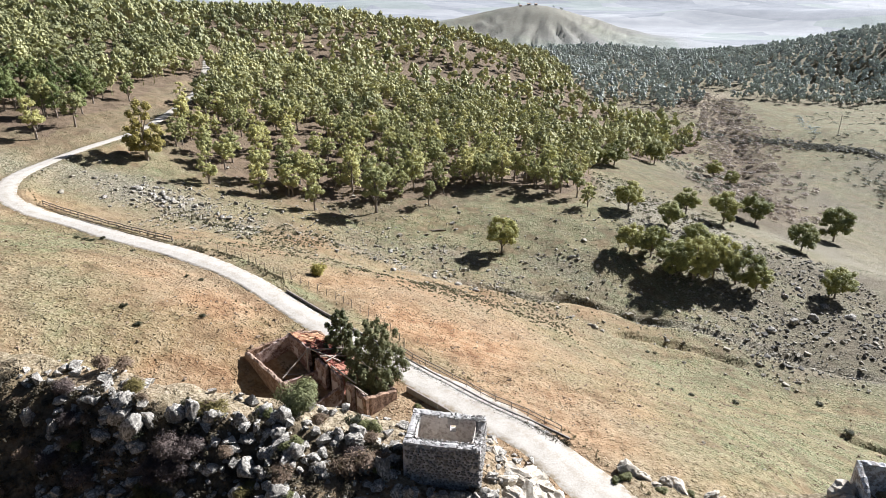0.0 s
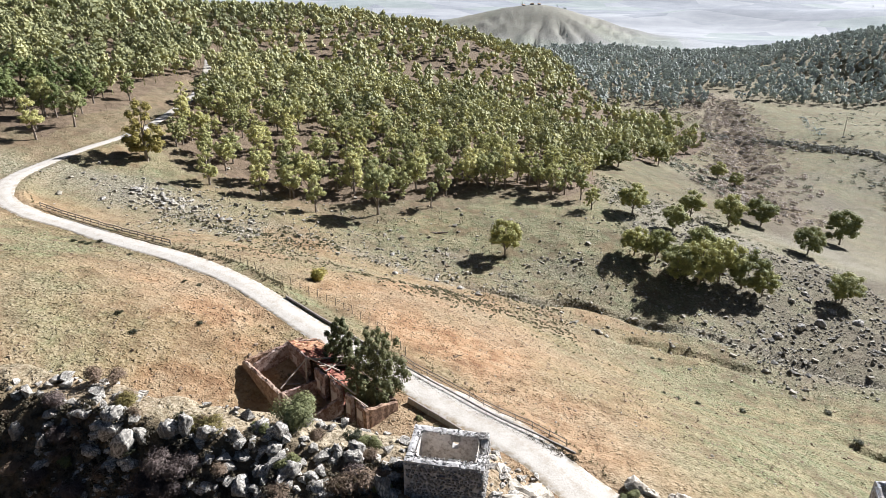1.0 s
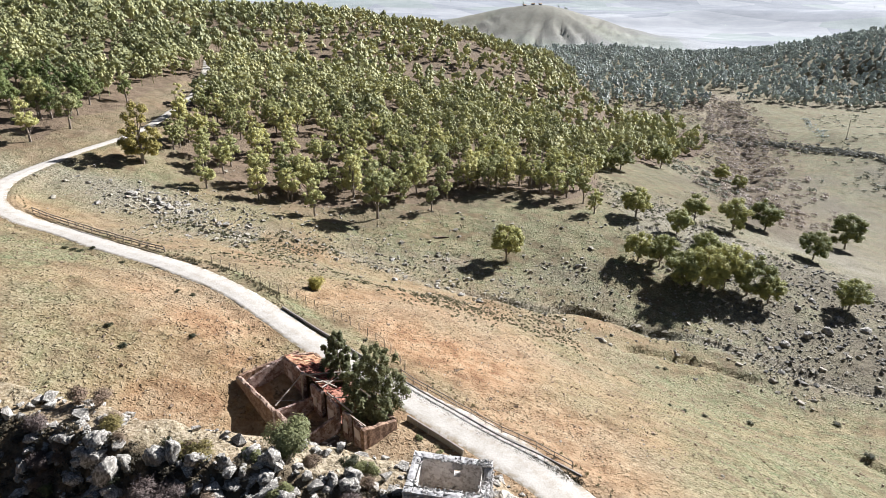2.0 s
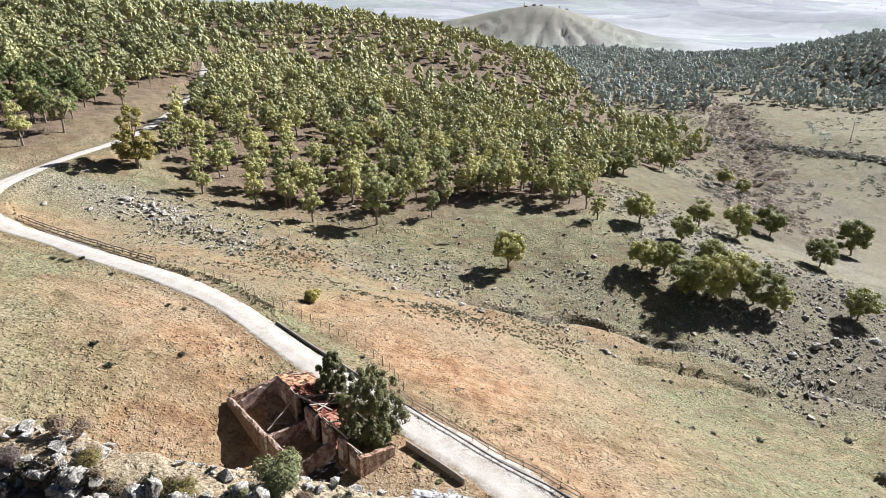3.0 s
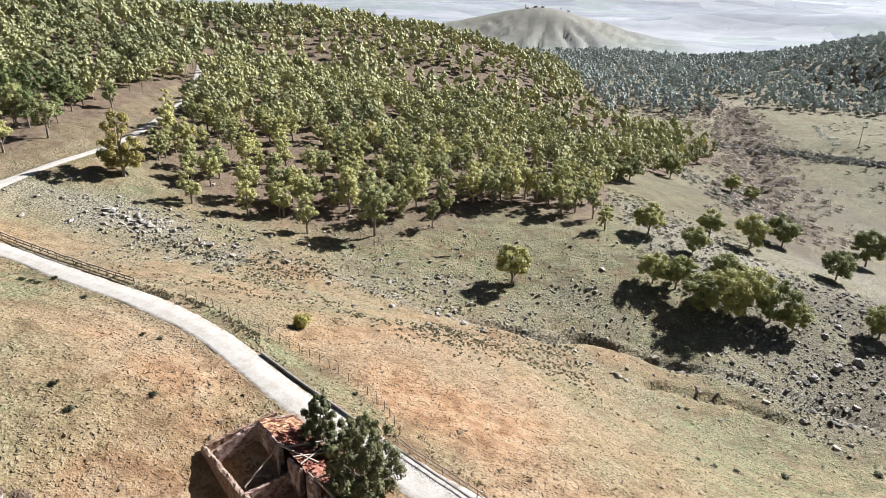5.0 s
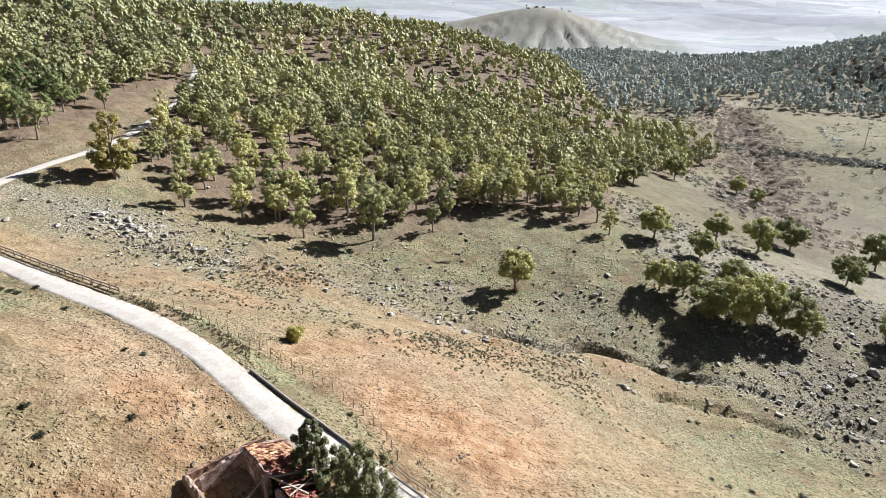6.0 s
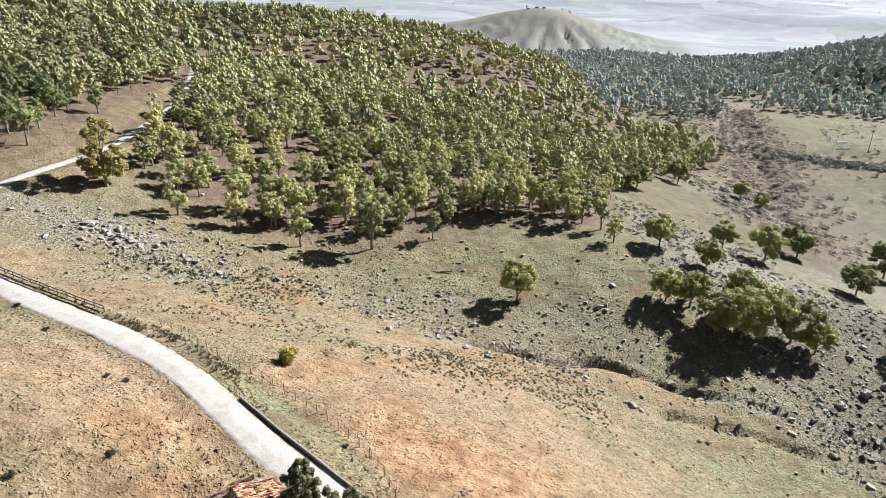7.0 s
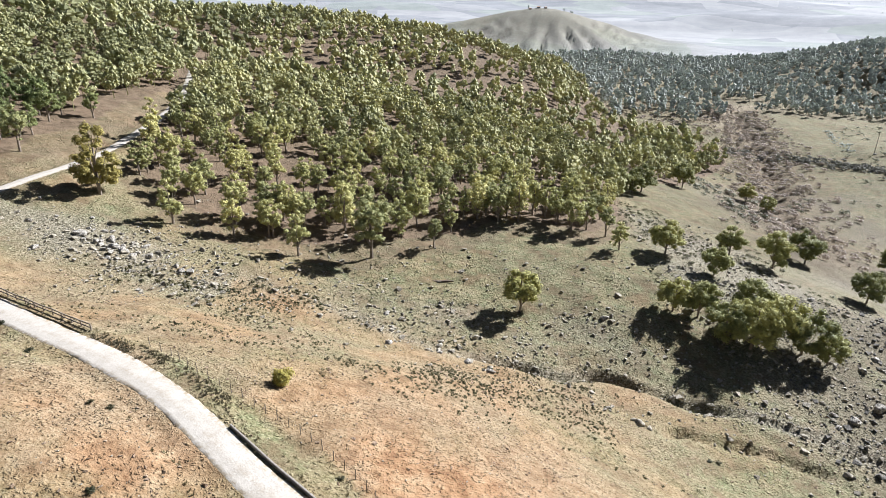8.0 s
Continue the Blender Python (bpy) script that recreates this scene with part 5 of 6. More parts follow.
def build_kerb(points, label, high=0.35):
    spots = line_points(points, 1.5)
    kerb = thing("stone_kerb", Matrix.Identity(4), label, "kerb", "kerbs along the track")
    r = random.Random(4)
    for (ax, ay), (bx, by) in zip(spots, spots[1:]):
        bm = bmesh.new()
        a, b = Vector((ax, ay, land_at(ax, ay) + high / 2 - 0.1)), Vector((bx, by, land_at(bx, by) + high / 2 - 0.1))
        block(bm, a, b.lerp(a, 0.02), (0.19, high + 0.2 + r.uniform(-0.04, 0.04)))
        bmesh.ops.bevel(bm, geom=bm.edges[:], offset=0.03, segments=1, affect="EDGES")
        part("kerb_stone", bm, CONCRETE, kerb)


build_kerb([(-21.3, 77.6), (-16.0, 73.0), (-11.8, 69.6), (-5.3, 64.3)], "low stone kerb between track and fenced meadow", 0.32)
build_kerb([(-4.8, 64.0), (-2.4, 62.0), (1.4, 58.8), (5.6, 55.0), (9.1, 52.2), (12.9, 48.6)], "low stone kerb at the foot of the railing", 0.14)
build_kerb([(-3.9, 57.4), (-1.6, 55.4), (0.4, 53.6), (2.6, 51.4)], "low retaining wall between ruin and track", 0.7)


def build_wire_fence():
    spots = [(x, y, land_at(x, y)) for x, y in line_points([(-4.7, 66.0), (-5.3, 67.6), (-7.1, 71.4), (-10.0, 74.6), (-13.9, 78.2), (-17.0, 80.5), (-21.2, 83.2), (-25.3, 85.6), (-28.8, 87.6), (-32.2, 90.2), (-36, 92)], 1.7)]
    fence = thing("wire_fence", Matrix.Translation(spots[0]), "thin wooden stakes with strands of rusty wire", "fence")
    o, r, heads = Vector(spots[0]), random.Random(6), []
    for x, y, z in spots:
        foot = Vector((x, y, z - 0.2)) - o
        head = Vector((x + r.uniform(-0.08, 0.08), y + r.uniform(-0.08, 0.08), z + r.uniform(1.05, 1.3))) - o
        bm = bmesh.new()
        pole(bm, foot, head, 0.05, 0.04, 6)
        part("stake", bm, WEATHERED, fence)
        heads.append((foot, head))
    for t in (0.5, 0.72, 0.92):
        bm = bmesh.new()
        for (fa, ha), (fb, hb) in zip(heads, heads[1:]):
            pole(bm, fa.lerp(ha, t), fb.lerp(hb, t), 0.012, 0.012, 4)
        part("wire", bm, WIRE, fence)


build_wire_fence()


# ---- rocks ----
BOULDERS = [rock_mesh("boulder", 300 + k, 18, f, fine=3) for k, f in enumerate((0.6, 0.75, 0.9, 0.65, 0.8, 1.0, 0.7))]


CREAM_BOULDERS = [rock_mesh("boulder", 320 + k, 17, f, CREAM_STONE, fine=3, worn=0.07) for k, f in enumerate((0.55, 0.7, 0.6, 0.8))]


def lay_boulder(x, y, s, label, group, name="boulder", tall=1.0, z=None, kinds=BOULDERS):
    m = Matrix.LocRotScale((x, y, (land_at(x, y) if z is None else z) - 0.12 * s), Euler((rng.uniform(-0.3, 0.3), rng.uniform(-0.3, 0.3), rng.uniform(0, 6.28))),
                           (s * rng.uniform(0.9, 1.3), s * rng.uniform(0.75, 1.0), s * tall * rng.uniform(0.85, 1.15)))
    ob = new(name, kinds[rng.randrange(len(kinds))])
    ob.matrix_basis = m
    return tagged(ob, label, "boulder", group)


CRAG_GROUP = "limestone boulders of the outcrop"
n = 0
while n < 185:
    x = rng.uniform(-44, 4)
    y = rng.uniform(31, 49)
    o = float(outcrop(np.array([x]), np.array([y]))[0])
    if o < land_at(x, y) - 0.8 or (x < -13 and float(vnoise(x, y, 4.2, 97)) < -0.25) or (-3.2 < x < 3.6 and 36.4 < y < 41.8) or rng.random() < (0.86 if y > crest_y(x) + 0.8 else (0.5 if x < -25 else 0.0)):
        continue
    lay_boulder(x, y, rng.choice((0.5, 0.6, 0.7, 0.8, 1.0, 1.3, 1.6)) * rng.uniform(0.8, 1.2), "angular grey-white limestone boulder on the outcrop", CRAG_GROUP, tall=1.05)
    n += 1
for x, y, s in ((-3.9, 38.6, 2.2), (-4.6, 39.8, 1.6), (-12.8, 40.4, 2.1), (-6.9, 40.6, 2.0), (-8.0, 40.2, 1.5), (-17.6, 39.8, 2.3), (-15.6, 39.6, 1.8), (-22.5, 39.9, 2.4), (-23.6, 39.2, 2.9), (-24.9, 39.8, 3.0), (-26.2, 39.4, 2.2), (-25.2, 41.0, 2.4), (-20.4, 40.0, 2.4), (-19.4, 40.3, 2.2),
                (-2.6, 36.0, 1.9), (-0.9, 35.8, 1.6), (0.8, 35.7, 2.0), (2.4, 35.6, 1.7), (-4.4, 37.2, 2.2), (-12.2, 40.6, 2.6), (-9.2, 36.8, 2.4), (-33.0, 41.5, 2.0), (-30.8, 40.6, 1.7)):
    lay_boulder(x, y, s * 0.6, "large pale limestone block on the crest of the outcrop", CRAG_GROUP, tall=1.6)
for x, y, s in ((4.6, 38.4, 1.8), (5.4, 40.0, 2.2), (6.6, 40.8, 2.6), (7.8, 42.2, 2.2), (6.2, 38.4, 2.4), (8.2, 40.6, 1.9), (9.0, 39.6, 2.1), (4.4, 41.4, 1.6), (7.4, 38.6, 2.0), (9.6, 41.4, 1.3), (5.0, 37.0, 2.0), (8.8, 37.6, 2.2)):
    lay_boulder(x, y, s * 1.25, "sunlit cream limestone block between tower and track", "limestone blocks beside the track", tall=0.8, kinds=CREAM_BOULDERS)
for x, y, s in ((16.6, 44.6, 2.3), (17.6, 44.0, 1.4), (20.6, 43.4, 2.0), (19.8, 43.9, 1.2), (23.4, 43.0, 1.5), (24.2, 42.6, 1.2), (18.6, 43.2, 1.0), (29.6, 35.6, 2.8), (28.8, 34.6, 2.4), (30.4, 37.4, 2.0), (27.4, 38.2, 1.8)):
    lay_boulder(x, y, s, "pale limestone block on the slope below the track", "limestone blocks below the track", tall=0.85, kinds=CREAM_BOULDERS)
for x, y, s in ((31.4, 142.8, 1.9), (33.0, 146, 1.0), (-68.6, 136.5, 2.8), (-62, 135, 1.9), (-60, 134, 2.3), (-64, 138, 1.8), (-66.4, 140.5, 1.4), (-58, 133, 1.8), (-12, 133.5, 1.3), (3, 119.9, 1.6), (6.6, 117.5, 1.5), (-1.8, 121.8, 1.2), (-10.5, 121.5, 1.5),
                (71, 120, 2.2), (78, 124, 2.4), (84, 127, 2.6), (90, 133, 2.4), (88, 141, 2.0), (68, 121.5, 1.6), (94, 129, 2.8), (82, 136, 1.8), (99, 150, 2.0), (86, 164, 1.8), (67.2, 118, 1.6)):
    lay_boulder(x, y, s, "grey boulder lying on the stony slope", "boulders on the slope", tall=0.85)

FIELD_BOULDERS = [rock_mesh("boulder", 340 + k, 15, f, FIELDSTONE, fine=2) for k, f in enumerate((0.55, 0.7, 0.8, 0.6))]
for n in range(75):
    x = rng.uniform(-34, 34)
    y = float(np.interp(x, np.array(STREAM)[:, 0], np.array(STREAM)[:, 1])) + (rng.gauss(0, 1.6) if n % 2 else rng.uniform(1, 17))
    lay_boulder(x, y, rng.choice((0.5, 0.6, 0.7, 0.9, 1.2)) * rng.uniform(0.85, 1.2), "weathered tan field stone beside the stream bed", "field stones along the stream", tall=0.85, kinds=FIELD_BOULDERS)
for x, y, s in ((30.3, 110.9, 2.0), (31.6, 110.2, 1.4), (29.4, 111.6, 1.2), (38.4, 111.4, 0.8), (40.2, 111.0, 0.7), (42.6, 110.6, 0.9), (45.0, 110.4, 0.8), (46.8, 110.2, 1.0), (48.6, 109.8, 0.8), (3.4, 121.0, 1.8), (6.8, 119.2, 1.7), (-2.0, 122.6, 1.4)):
    lay_boulder(x, y, s, "pale field stone beside a washed-out bank", "field stones along the stream", tall=0.8, kinds=FIELD_BOULDERS)
for n in range(32):
    lay_boulder(rng.gauss(-56, 12), rng.gauss(134, 5.5), rng.choice((0.6, 0.8, 1.0, 1.5)), "pale field stone on the slope below the wood", "field stones below the wood", tall=0.85, kinds=FIELD_BOULDERS)


def stones(name, x, y, size, mat, seed, label, points=9):
    """Loose stones too many to count, in one mesh."""
    r = np.random.default_rng(seed)
    kinds = []
    for k in range(6):
        me = rock_mesh("stone", seed * 10 + k, points, 0.7, mat)
        me.calc_loop_triangles()
        v = np.array([q.co[:] for q in me.vertices])
        kinds.append((v, np.array([t.vertices[:] for t in me.loop_triangles])))
        bpy.data.meshes.remove(me)
    z = land(x, y)
    out, faces, start = [], [], 0
    for n in range(len(x)):
        v, f = kinds[n % 6]
        a, s = r.uniform(0, 6.28), size[n]
        c, q = math.cos(a) * s, math.sin(a) * s
        out.append(np.stack([v[:, 0] * c - v[:, 1] * q + x[n], v[:, 0] * q + v[:, 1] * c + y[n], v[:, 2] * s * 0.9 + z[n]], -1))
        faces.append(f + start)
        start += len(v)
    ob = sheet(name, np.concatenate(out), np.concatenate(faces), mat)
    return tagged(ob, label, "stones", kind="stuff")


nr = np.random.default_rng(77)
sx, sy = np.r_[nr.uniform(-60, 60, 13000), nr.uniform(45, 110, 6000), nr.normal(-52, 14, 1500), nr.uniform(44, 84, 2600)], np.r_[nr.uniform(112, 168, 13000), nr.uniform(98, 165, 6000), nr.normal(134, 7, 1500), nr.uniform(148, 215, 2600)]
want = dict(ground_zones(sx, sy))["stony"]
ok = nr.uniform(size=len(sx)) < 0.08 + 0.75 * want
sx, sy = sx[ok], sy[ok]
stones("slope_stones", sx, sy, nr.gamma(1.5, 0.25, len(sx)).clip(0.12, 1.6) + 0.1, FIELDSTONE, 8, "loose grey stones strewn over the slope")
sx, sy = nr.uniform(-46, 10, 3400), nr.uniform(31, 50, 3400)
ok = (outcrop(sx, sy) > net_height(sx, sy) - 0.5) & ((sx > -13) | (vnoise(sx, sy, 4.2, 97) > -0.2)) & ~((np.abs(sx) < 3.4) & (np.abs(sy - 39) < 2.6))
ok &= (sy < crest_y(sx) + 0.8) | (nr.uniform(size=len(sx)) < 0.3)
stones("outcrop_rubble", sx[ok], sy[ok], nr.gamma(1.8, 0.3, ok.sum()).clip(0.12, 1.5), LIMESTONE, 9, "loose limestone rubble on the rock outcrop", 14)
sx, sy = nr.normal(-62, 9, 230), nr.normal(135, 5.5, 230)
stones("white_scree", sx, sy, nr.gamma(1.5, 0.32, 230).clip(0.15, 2.0), LIMESTONE, 13, "white limestone scree below the track", 12)
sx, sy = nr.uniform(62, 108, 1500), nr.uniform(104, 165, 1500)
stones("dark_scree", sx, sy, nr.gamma(2.0, 0.24, len(sx)).clip(0.2, 1.6), stone_material("dark_scree_stone", (0.069, 0.062, 0.052), (0.152, 0.138, 0.117), (0.276, 0.255, 0.221)), 14, "dark grey scree on the steep slope", 11)
sx, sy = nr.uniform(-70, 60, 2600), nr.uniform(52, 112, 2600)
ok = along(sx, sy, ROAD_LINE)[0] > 2.4
stones("meadow_stones", sx[ok], sy[ok], nr.gamma(2.0, 0.05, ok.sum()).clip(0.07, 0.5) + 0.04, FIELDSTONE, 10, "small stones scattered over the dry meadow")


cx, cy = nr.uniform(-75, 75, 13000), nr.uniform(52, 122, 13000)
ok = (along(cx, cy, ROAD_LINE)[0] > 2.6) & (nr.uniform(size=13000) < 0.5 + 0.6 * vnoise(cx, cy, 9, 95)) & ((np.abs(cx + 12) > 9) | (cy > 66))
stones("soil_clods", cx[ok], cy[ok], nr.gamma(2.0, 0.085, ok.sum()).clip(0.06, 0.6) + 0.07, stone_material("orange_soil_clods", (0.16, 0.108, 0.068), (0.29, 0.21, 0.14), (0.4, 0.315, 0.22)), 12, "clods of orange soil and dry turf on the meadow", 8)


# ---- shrubs, weeds and grass ----
OLIVE_BUSH, DARK_BUSH = shrub_kind(1, BUSH_LEAF, 1700, 0.13), shrub_kind(2, leaf_material("dark_bush_leaves", (0.024, 0.028, 0.014), (0.041, 0.045, 0.021), (0.062, 0.059, 0.028)), 700, 0.15)
RUST_BUSH, YELLOW_BUSH = shrub_kind(3, RUST_LEAF, 1100, 0.12), shrub_kind(4, BROOM_LEAF, 1500, 0.1)
plant_shrub(shrub_kind(21, leaf_material("pale_olive_leaves", (0.14, 0.15, 0.065), (0.23, 0.235, 0.1), (0.33, 0.32, 0.15)), 7000, 0.075, 0.8, 16), -11.6, 42.4, 1.9, "dense round olive-green bush on the crest of the outcrop", name="round_bush", high=1.05, sink=-0.35)
LONE_BUSH = shrub_kind(9, leaf_material("yellow_green_leaves", (0.27, 0.24, 0.05), (0.37, 0.32, 0.07), (0.47, 0.395, 0.1)), 2600, 0.13, 1.0, 12)
plant_shrub(LONE_BUSH, -19.1, 88.6, 1.45, "small yellow-green shrub standing alone on the meadow", name="lone_shrub", high=1.3)
for x, y, s in ((-37.0, 65.3, 0.75), (-34.3, 62.7, 0.8), (-28.6, 66.8, 0.7), (-10.0, 73.0, 0.55), (39.0, 104, 0.7), (40.4, 104, 0.65), (39.1, 83.6, 0.8), (35.5, 82.4, 0.7), (33.6, 83.4, 0.55), (48.3, 87.2, 0.9), (66.7, 93, 1.2), (64.4, 81.5, 1.3),
                (-33, 78.5, 0.65), (-35, 78.6, 0.55), (-47, 88, 0.9), (-55, 95.5, 0.7)):
    plant_shrub(DARK_BUSH, x, y, 0.75 * s, "small dark weed bush on the dry meadow", "dark bushes on the meadow", high=0.8)
for _ in range(46):
    x, y = rng.uniform(-36, -3), rng.uniform(32, 44)
    kind, label = rng.choice(((RUST_BUSH, "dry rust-brown scrub among the rocks"), (OLIVE_BUSH, "green scrub growing between the rocks"), (DARK_BUSH, "dark scrub growing between the rocks"), (RUST_BUSH, "dry rust-brown scrub among the rocks")))
    plant_shrub(kind, x, y, rng.uniform(0.5, 1.1), label, "scrub on the outcrop", high=0.8)
for x, y, s in ((-6.6, 38.0, 1.5), (-7.8, 37.2, 1.3), (-29.5, 46.5, 1.3), (-27.5, 46.0, 1.2)):
    plant_shrub(RUST_BUSH, x, y, s, "large bare brown bush between the rocks", "scrub on the outcrop")


def twig_kind(seed, mat):
    """A leafless bush: stems that fork three times into fine twigs."""
    r = random.Random(seed)
    wood, fine = bmesh.new(), bmesh.new()

    def fork(bm, a, way, size, thick, left):
        b = a + way * size
        pole(bm, a, b, thick, thick * 0.65, 3)
        for _ in range(3 if left else 0):
            turn = (way + Vector((r.gauss(0, 0.5), r.gauss(0, 0.5), r.gauss(0.1, 0.35)))).normalized()
            fork(fine, b if r.random() < 0.6 else a.lerp(b, 0.6), turn, size * r.uniform(0.6, 0.85), thick * 0.6, left - 1)

    for k in range(13):
        a = k * 2.4
        fork(wood, Vector((0, 0, -0.1)), Vector((math.cos(a) * r.uniform(0.2, 1.0), math.sin(a) * r.uniform(0.2, 1.0), 0.8)).normalized(), r.uniform(0.4, 0.6), 0.03, 3)
    out = []
    for name, bm in (("stems", wood), ("twigs", fine)):
        me = bpy.data.meshes.new(name)
        bm.to_mesh(me)
        bm.free()
        me.materials.append(mat)
        out.append(me)
    return out


TWIG_HAZE = shrub_kind(22, leaf_material("brown_twig_haze", (0.045, 0.033, 0.03), (0.085, 0.063, 0.055), (0.15, 0.112, 0.095), glow=0.1), 4200, 0.075, 0.9, 12)
BARE_BUSH = twig_kind(5, plain_material("bare_purplish_twigs", (0.075, 0.055, 0.05), (0.16, 0.125, 0.115), 4.0))
for x, y, s in ((-20.5, 38.1, 2.4), (-18.9, 37.6, 2.1), (-21.9, 37.0, 2.1), (-19.8, 36.4, 1.9), (-29.5, 41.0, 1.5), (-31.0, 43.5, 1.6), (-27.5, 37.4, 1.7), (-30.4, 38.6, 1.6), (-6.7, 38.4, 1.6)):
    plant_shrub(BARE_BUSH, x, y, 0.62 * s, "bare dark twiggy bush among the rocks", "scrub on the outcrop", high=1.1)
    plant_shrub(TWIG_HAZE, x + 0.3, y, 0.68 * s, "dense brown leafless bush among the rocks", "scrub on the outcrop")
for x, y, s in ((16.0, 43.6, 0.7), (18.8, 42.4, 0.6), (21.6, 42.8, 0.5), (15.0, 43.2, 0.55), (24.6, 41.6, 0.6), (-2.6, 54.4, 0.5), (-0.6, 52.4, 0.45)):
    plant_shrub(OLIVE_BUSH, x, y, s, "low green weeds growing round the limestone blocks", "weeds round the blocks", high=0.6)
for x, y, s in ((-14.2, 35.4, 1.0), (-22.0, 35.6, 1.3), (-20.3, 35.0, 1.2), (-18.6, 41.0, 1.3), (-17.4, 40.4, 1.2), (-24.6, 42.8, 1.2)):
    plant_shrub(YELLOW_BUSH, x, y, s, "yellow-green broom between the rocks", "scrub on the outcrop", high=0.8)


def tufts(name, x, y, size, blades, mat, seed, label):
    """Grass and weed tufts too many to count, in one mesh."""
    r = np.random.default_rng(seed)
    n = len(x) * blades
    k = np.repeat(np.arange(len(x)), blades)
    z = land(x, y)
    a = r.uniform(0, 6.28, n)
    lean = r.uniform(0.15, 0.9, n) * size[k]
    root = np.stack([x[k] + r.normal(0, 0.22, n) * size[k], y[k] + r.normal(0, 0.22, n) * size[k], z[k] - 0.03], -1)
    out = np.stack([np.cos(a), np.sin(a), 0 * a], -1)
    side = np.stack([-np.sin(a), np.cos(a), 0 * a], -1) * (0.17 * size[k])[:, None]
    tip = root + out * lean[:, None] + np.array([0, 0, 1.0]) * (size[k] * r.uniform(0.5, 1.0, n))[:, None]
    v = np.stack([root - side, root + side, tip], 1).reshape(-1, 3)
    ob = sheet(name, v, np.arange(n * 3).reshape(-1, 3), mat, layers=[("tint", np.repeat(r.uniform(0, 1, len(x))[k], 3))])
    return tagged(ob, label, "grass", kind="stuff")


gx, gy = nr.uniform(-75, 80, 16000), nr.uniform(50, 128, 16000)
ok = (along(gx, gy, ROAD_LINE)[0] > 2.6) & (nr.uniform(size=len(gx)) < 0.5 + 0.7 * vnoise(gx, gy, 8, 96)) & ((np.abs(gx + 12) > 9) | (gy > 66))
gx, gy = gx[ok], gy[ok]
tufts("dry_grass", gx, gy, nr.uniform(0.07, 0.2, len(gx)), 7, DRY_GRASS, 31, "dry straw-coloured grass tufts on the meadow")
wx, wy = np.r_[nr.uniform(-60, 70, 3200), nr.uniform(-45, 25, 4200)], np.r_[nr.uniform(92, 160, 3200), nr.uniform(98, 130, 4200)]
ok = (along(wx, wy, ROAD_LINE)[0] > 2.8) & (nr.uniform(size=len(wx)) < 0.42 + 0.7 * vnoise(wx, wy, 11, 71))
wx, wy = wx[ok], wy[ok]
weed_x, weed_y = np.r_[wx, nr.normal(-46, 7, 110), nr.normal(-30, 5, 60)], np.r_[wy, nr.normal(128, 2.5, 110), nr.normal(133, 2, 60)]
p = np.array(smooth_line(ROAD, 0.5))
side = np.where(nr.uniform(size=len(p)) < 0.6, -1, 1)[:, None]
way = np.gradient(p, axis=0)
way /= np.linalg.norm(way, axis=1)[:, None]
v = p + np.stack([-way[:, 1], way[:, 0]], 1) * side * nr.uniform(3.0, 4.9, len(p))[:, None]
tufts("verge_grass", v[:, 0], v[:, 1], nr.uniform(0.18, 0.42, len(v)), 10, DRY_GRASS, 33, "rank dry grass along the verges of the track")


k = nr.uniform(size=420)
k = k[vnoise(k * 30, k * 0, 1.6, 99) > -0.15]
dx, dy = np.interp(k, (0, 0.35, 0.7, 1), (-42.5, -35.3, -28.2, -22.6)), np.interp(k, (0, 0.35, 0.7, 1), (92.0, 89.8, 86.4, 81.6))
dx, dy = dx + nr.normal(0, 0.75, len(k)), dy + nr.normal(0, 0.75, len(k))
ok = along(dx, dy, ROAD_LINE)[0] > 2.0
tufts("verge_weeds", dx[ok], dy[ok], nr.uniform(0.12, 0.38, ok.sum()), 16, leaf_material("withered_weeds", (0.05, 0.042, 0.025), (0.11, 0.09, 0.052), (0.2, 0.165, 0.1), single=False), 34, "dark withered rank weeds along the verge of the track")


g = np.array(smooth_line([(-5.4, 63.2), (-3.4, 61.6), (0.6, 58.2), (4.8, 54.5), (8.3, 51.6), (12.0, 48.2)], 0.013))
tufts("gutter_weeds", g[:, 0] + nr.normal(0, 0.28, len(g)), g[:, 1] + nr.normal(0, 0.28, len(g)), nr.uniform(0.09, 0.24, len(g)), 9, THORN, 35, "withered dark weeds in the gutter below the railing")


def scrub(name, x, y, size, leaves, mat, seed, label, leaf=0.42):
    """Valley bushes too many to count, in one mesh."""
    r = np.random.default_rng(seed)
    c = np.array([(0, 0, 0.5), (0.5, 0.2, 0.4), (-0.4, 0.4, 0.45), (0.1, -0.5, 0.4)])
    base = [leaf_cloud(r, c, np.full((4, 3), 0.5), leaves, leaf, 0.0)[0] for _ in range(5)]
    z = land(x, y)
    out = [base[n % 5] * size[n] + (x[n], y[n], z[n]) for n in range(len(x))]
    v = np.concatenate(out)
    ob = sheet(name, v, np.arange(len(v)).reshape(-1, 3), mat, layers=[("tint", np.repeat(r.uniform(0, 1, len(x)), leaves * 3))])
    return tagged(ob, label, "scrub", kind="stuff")


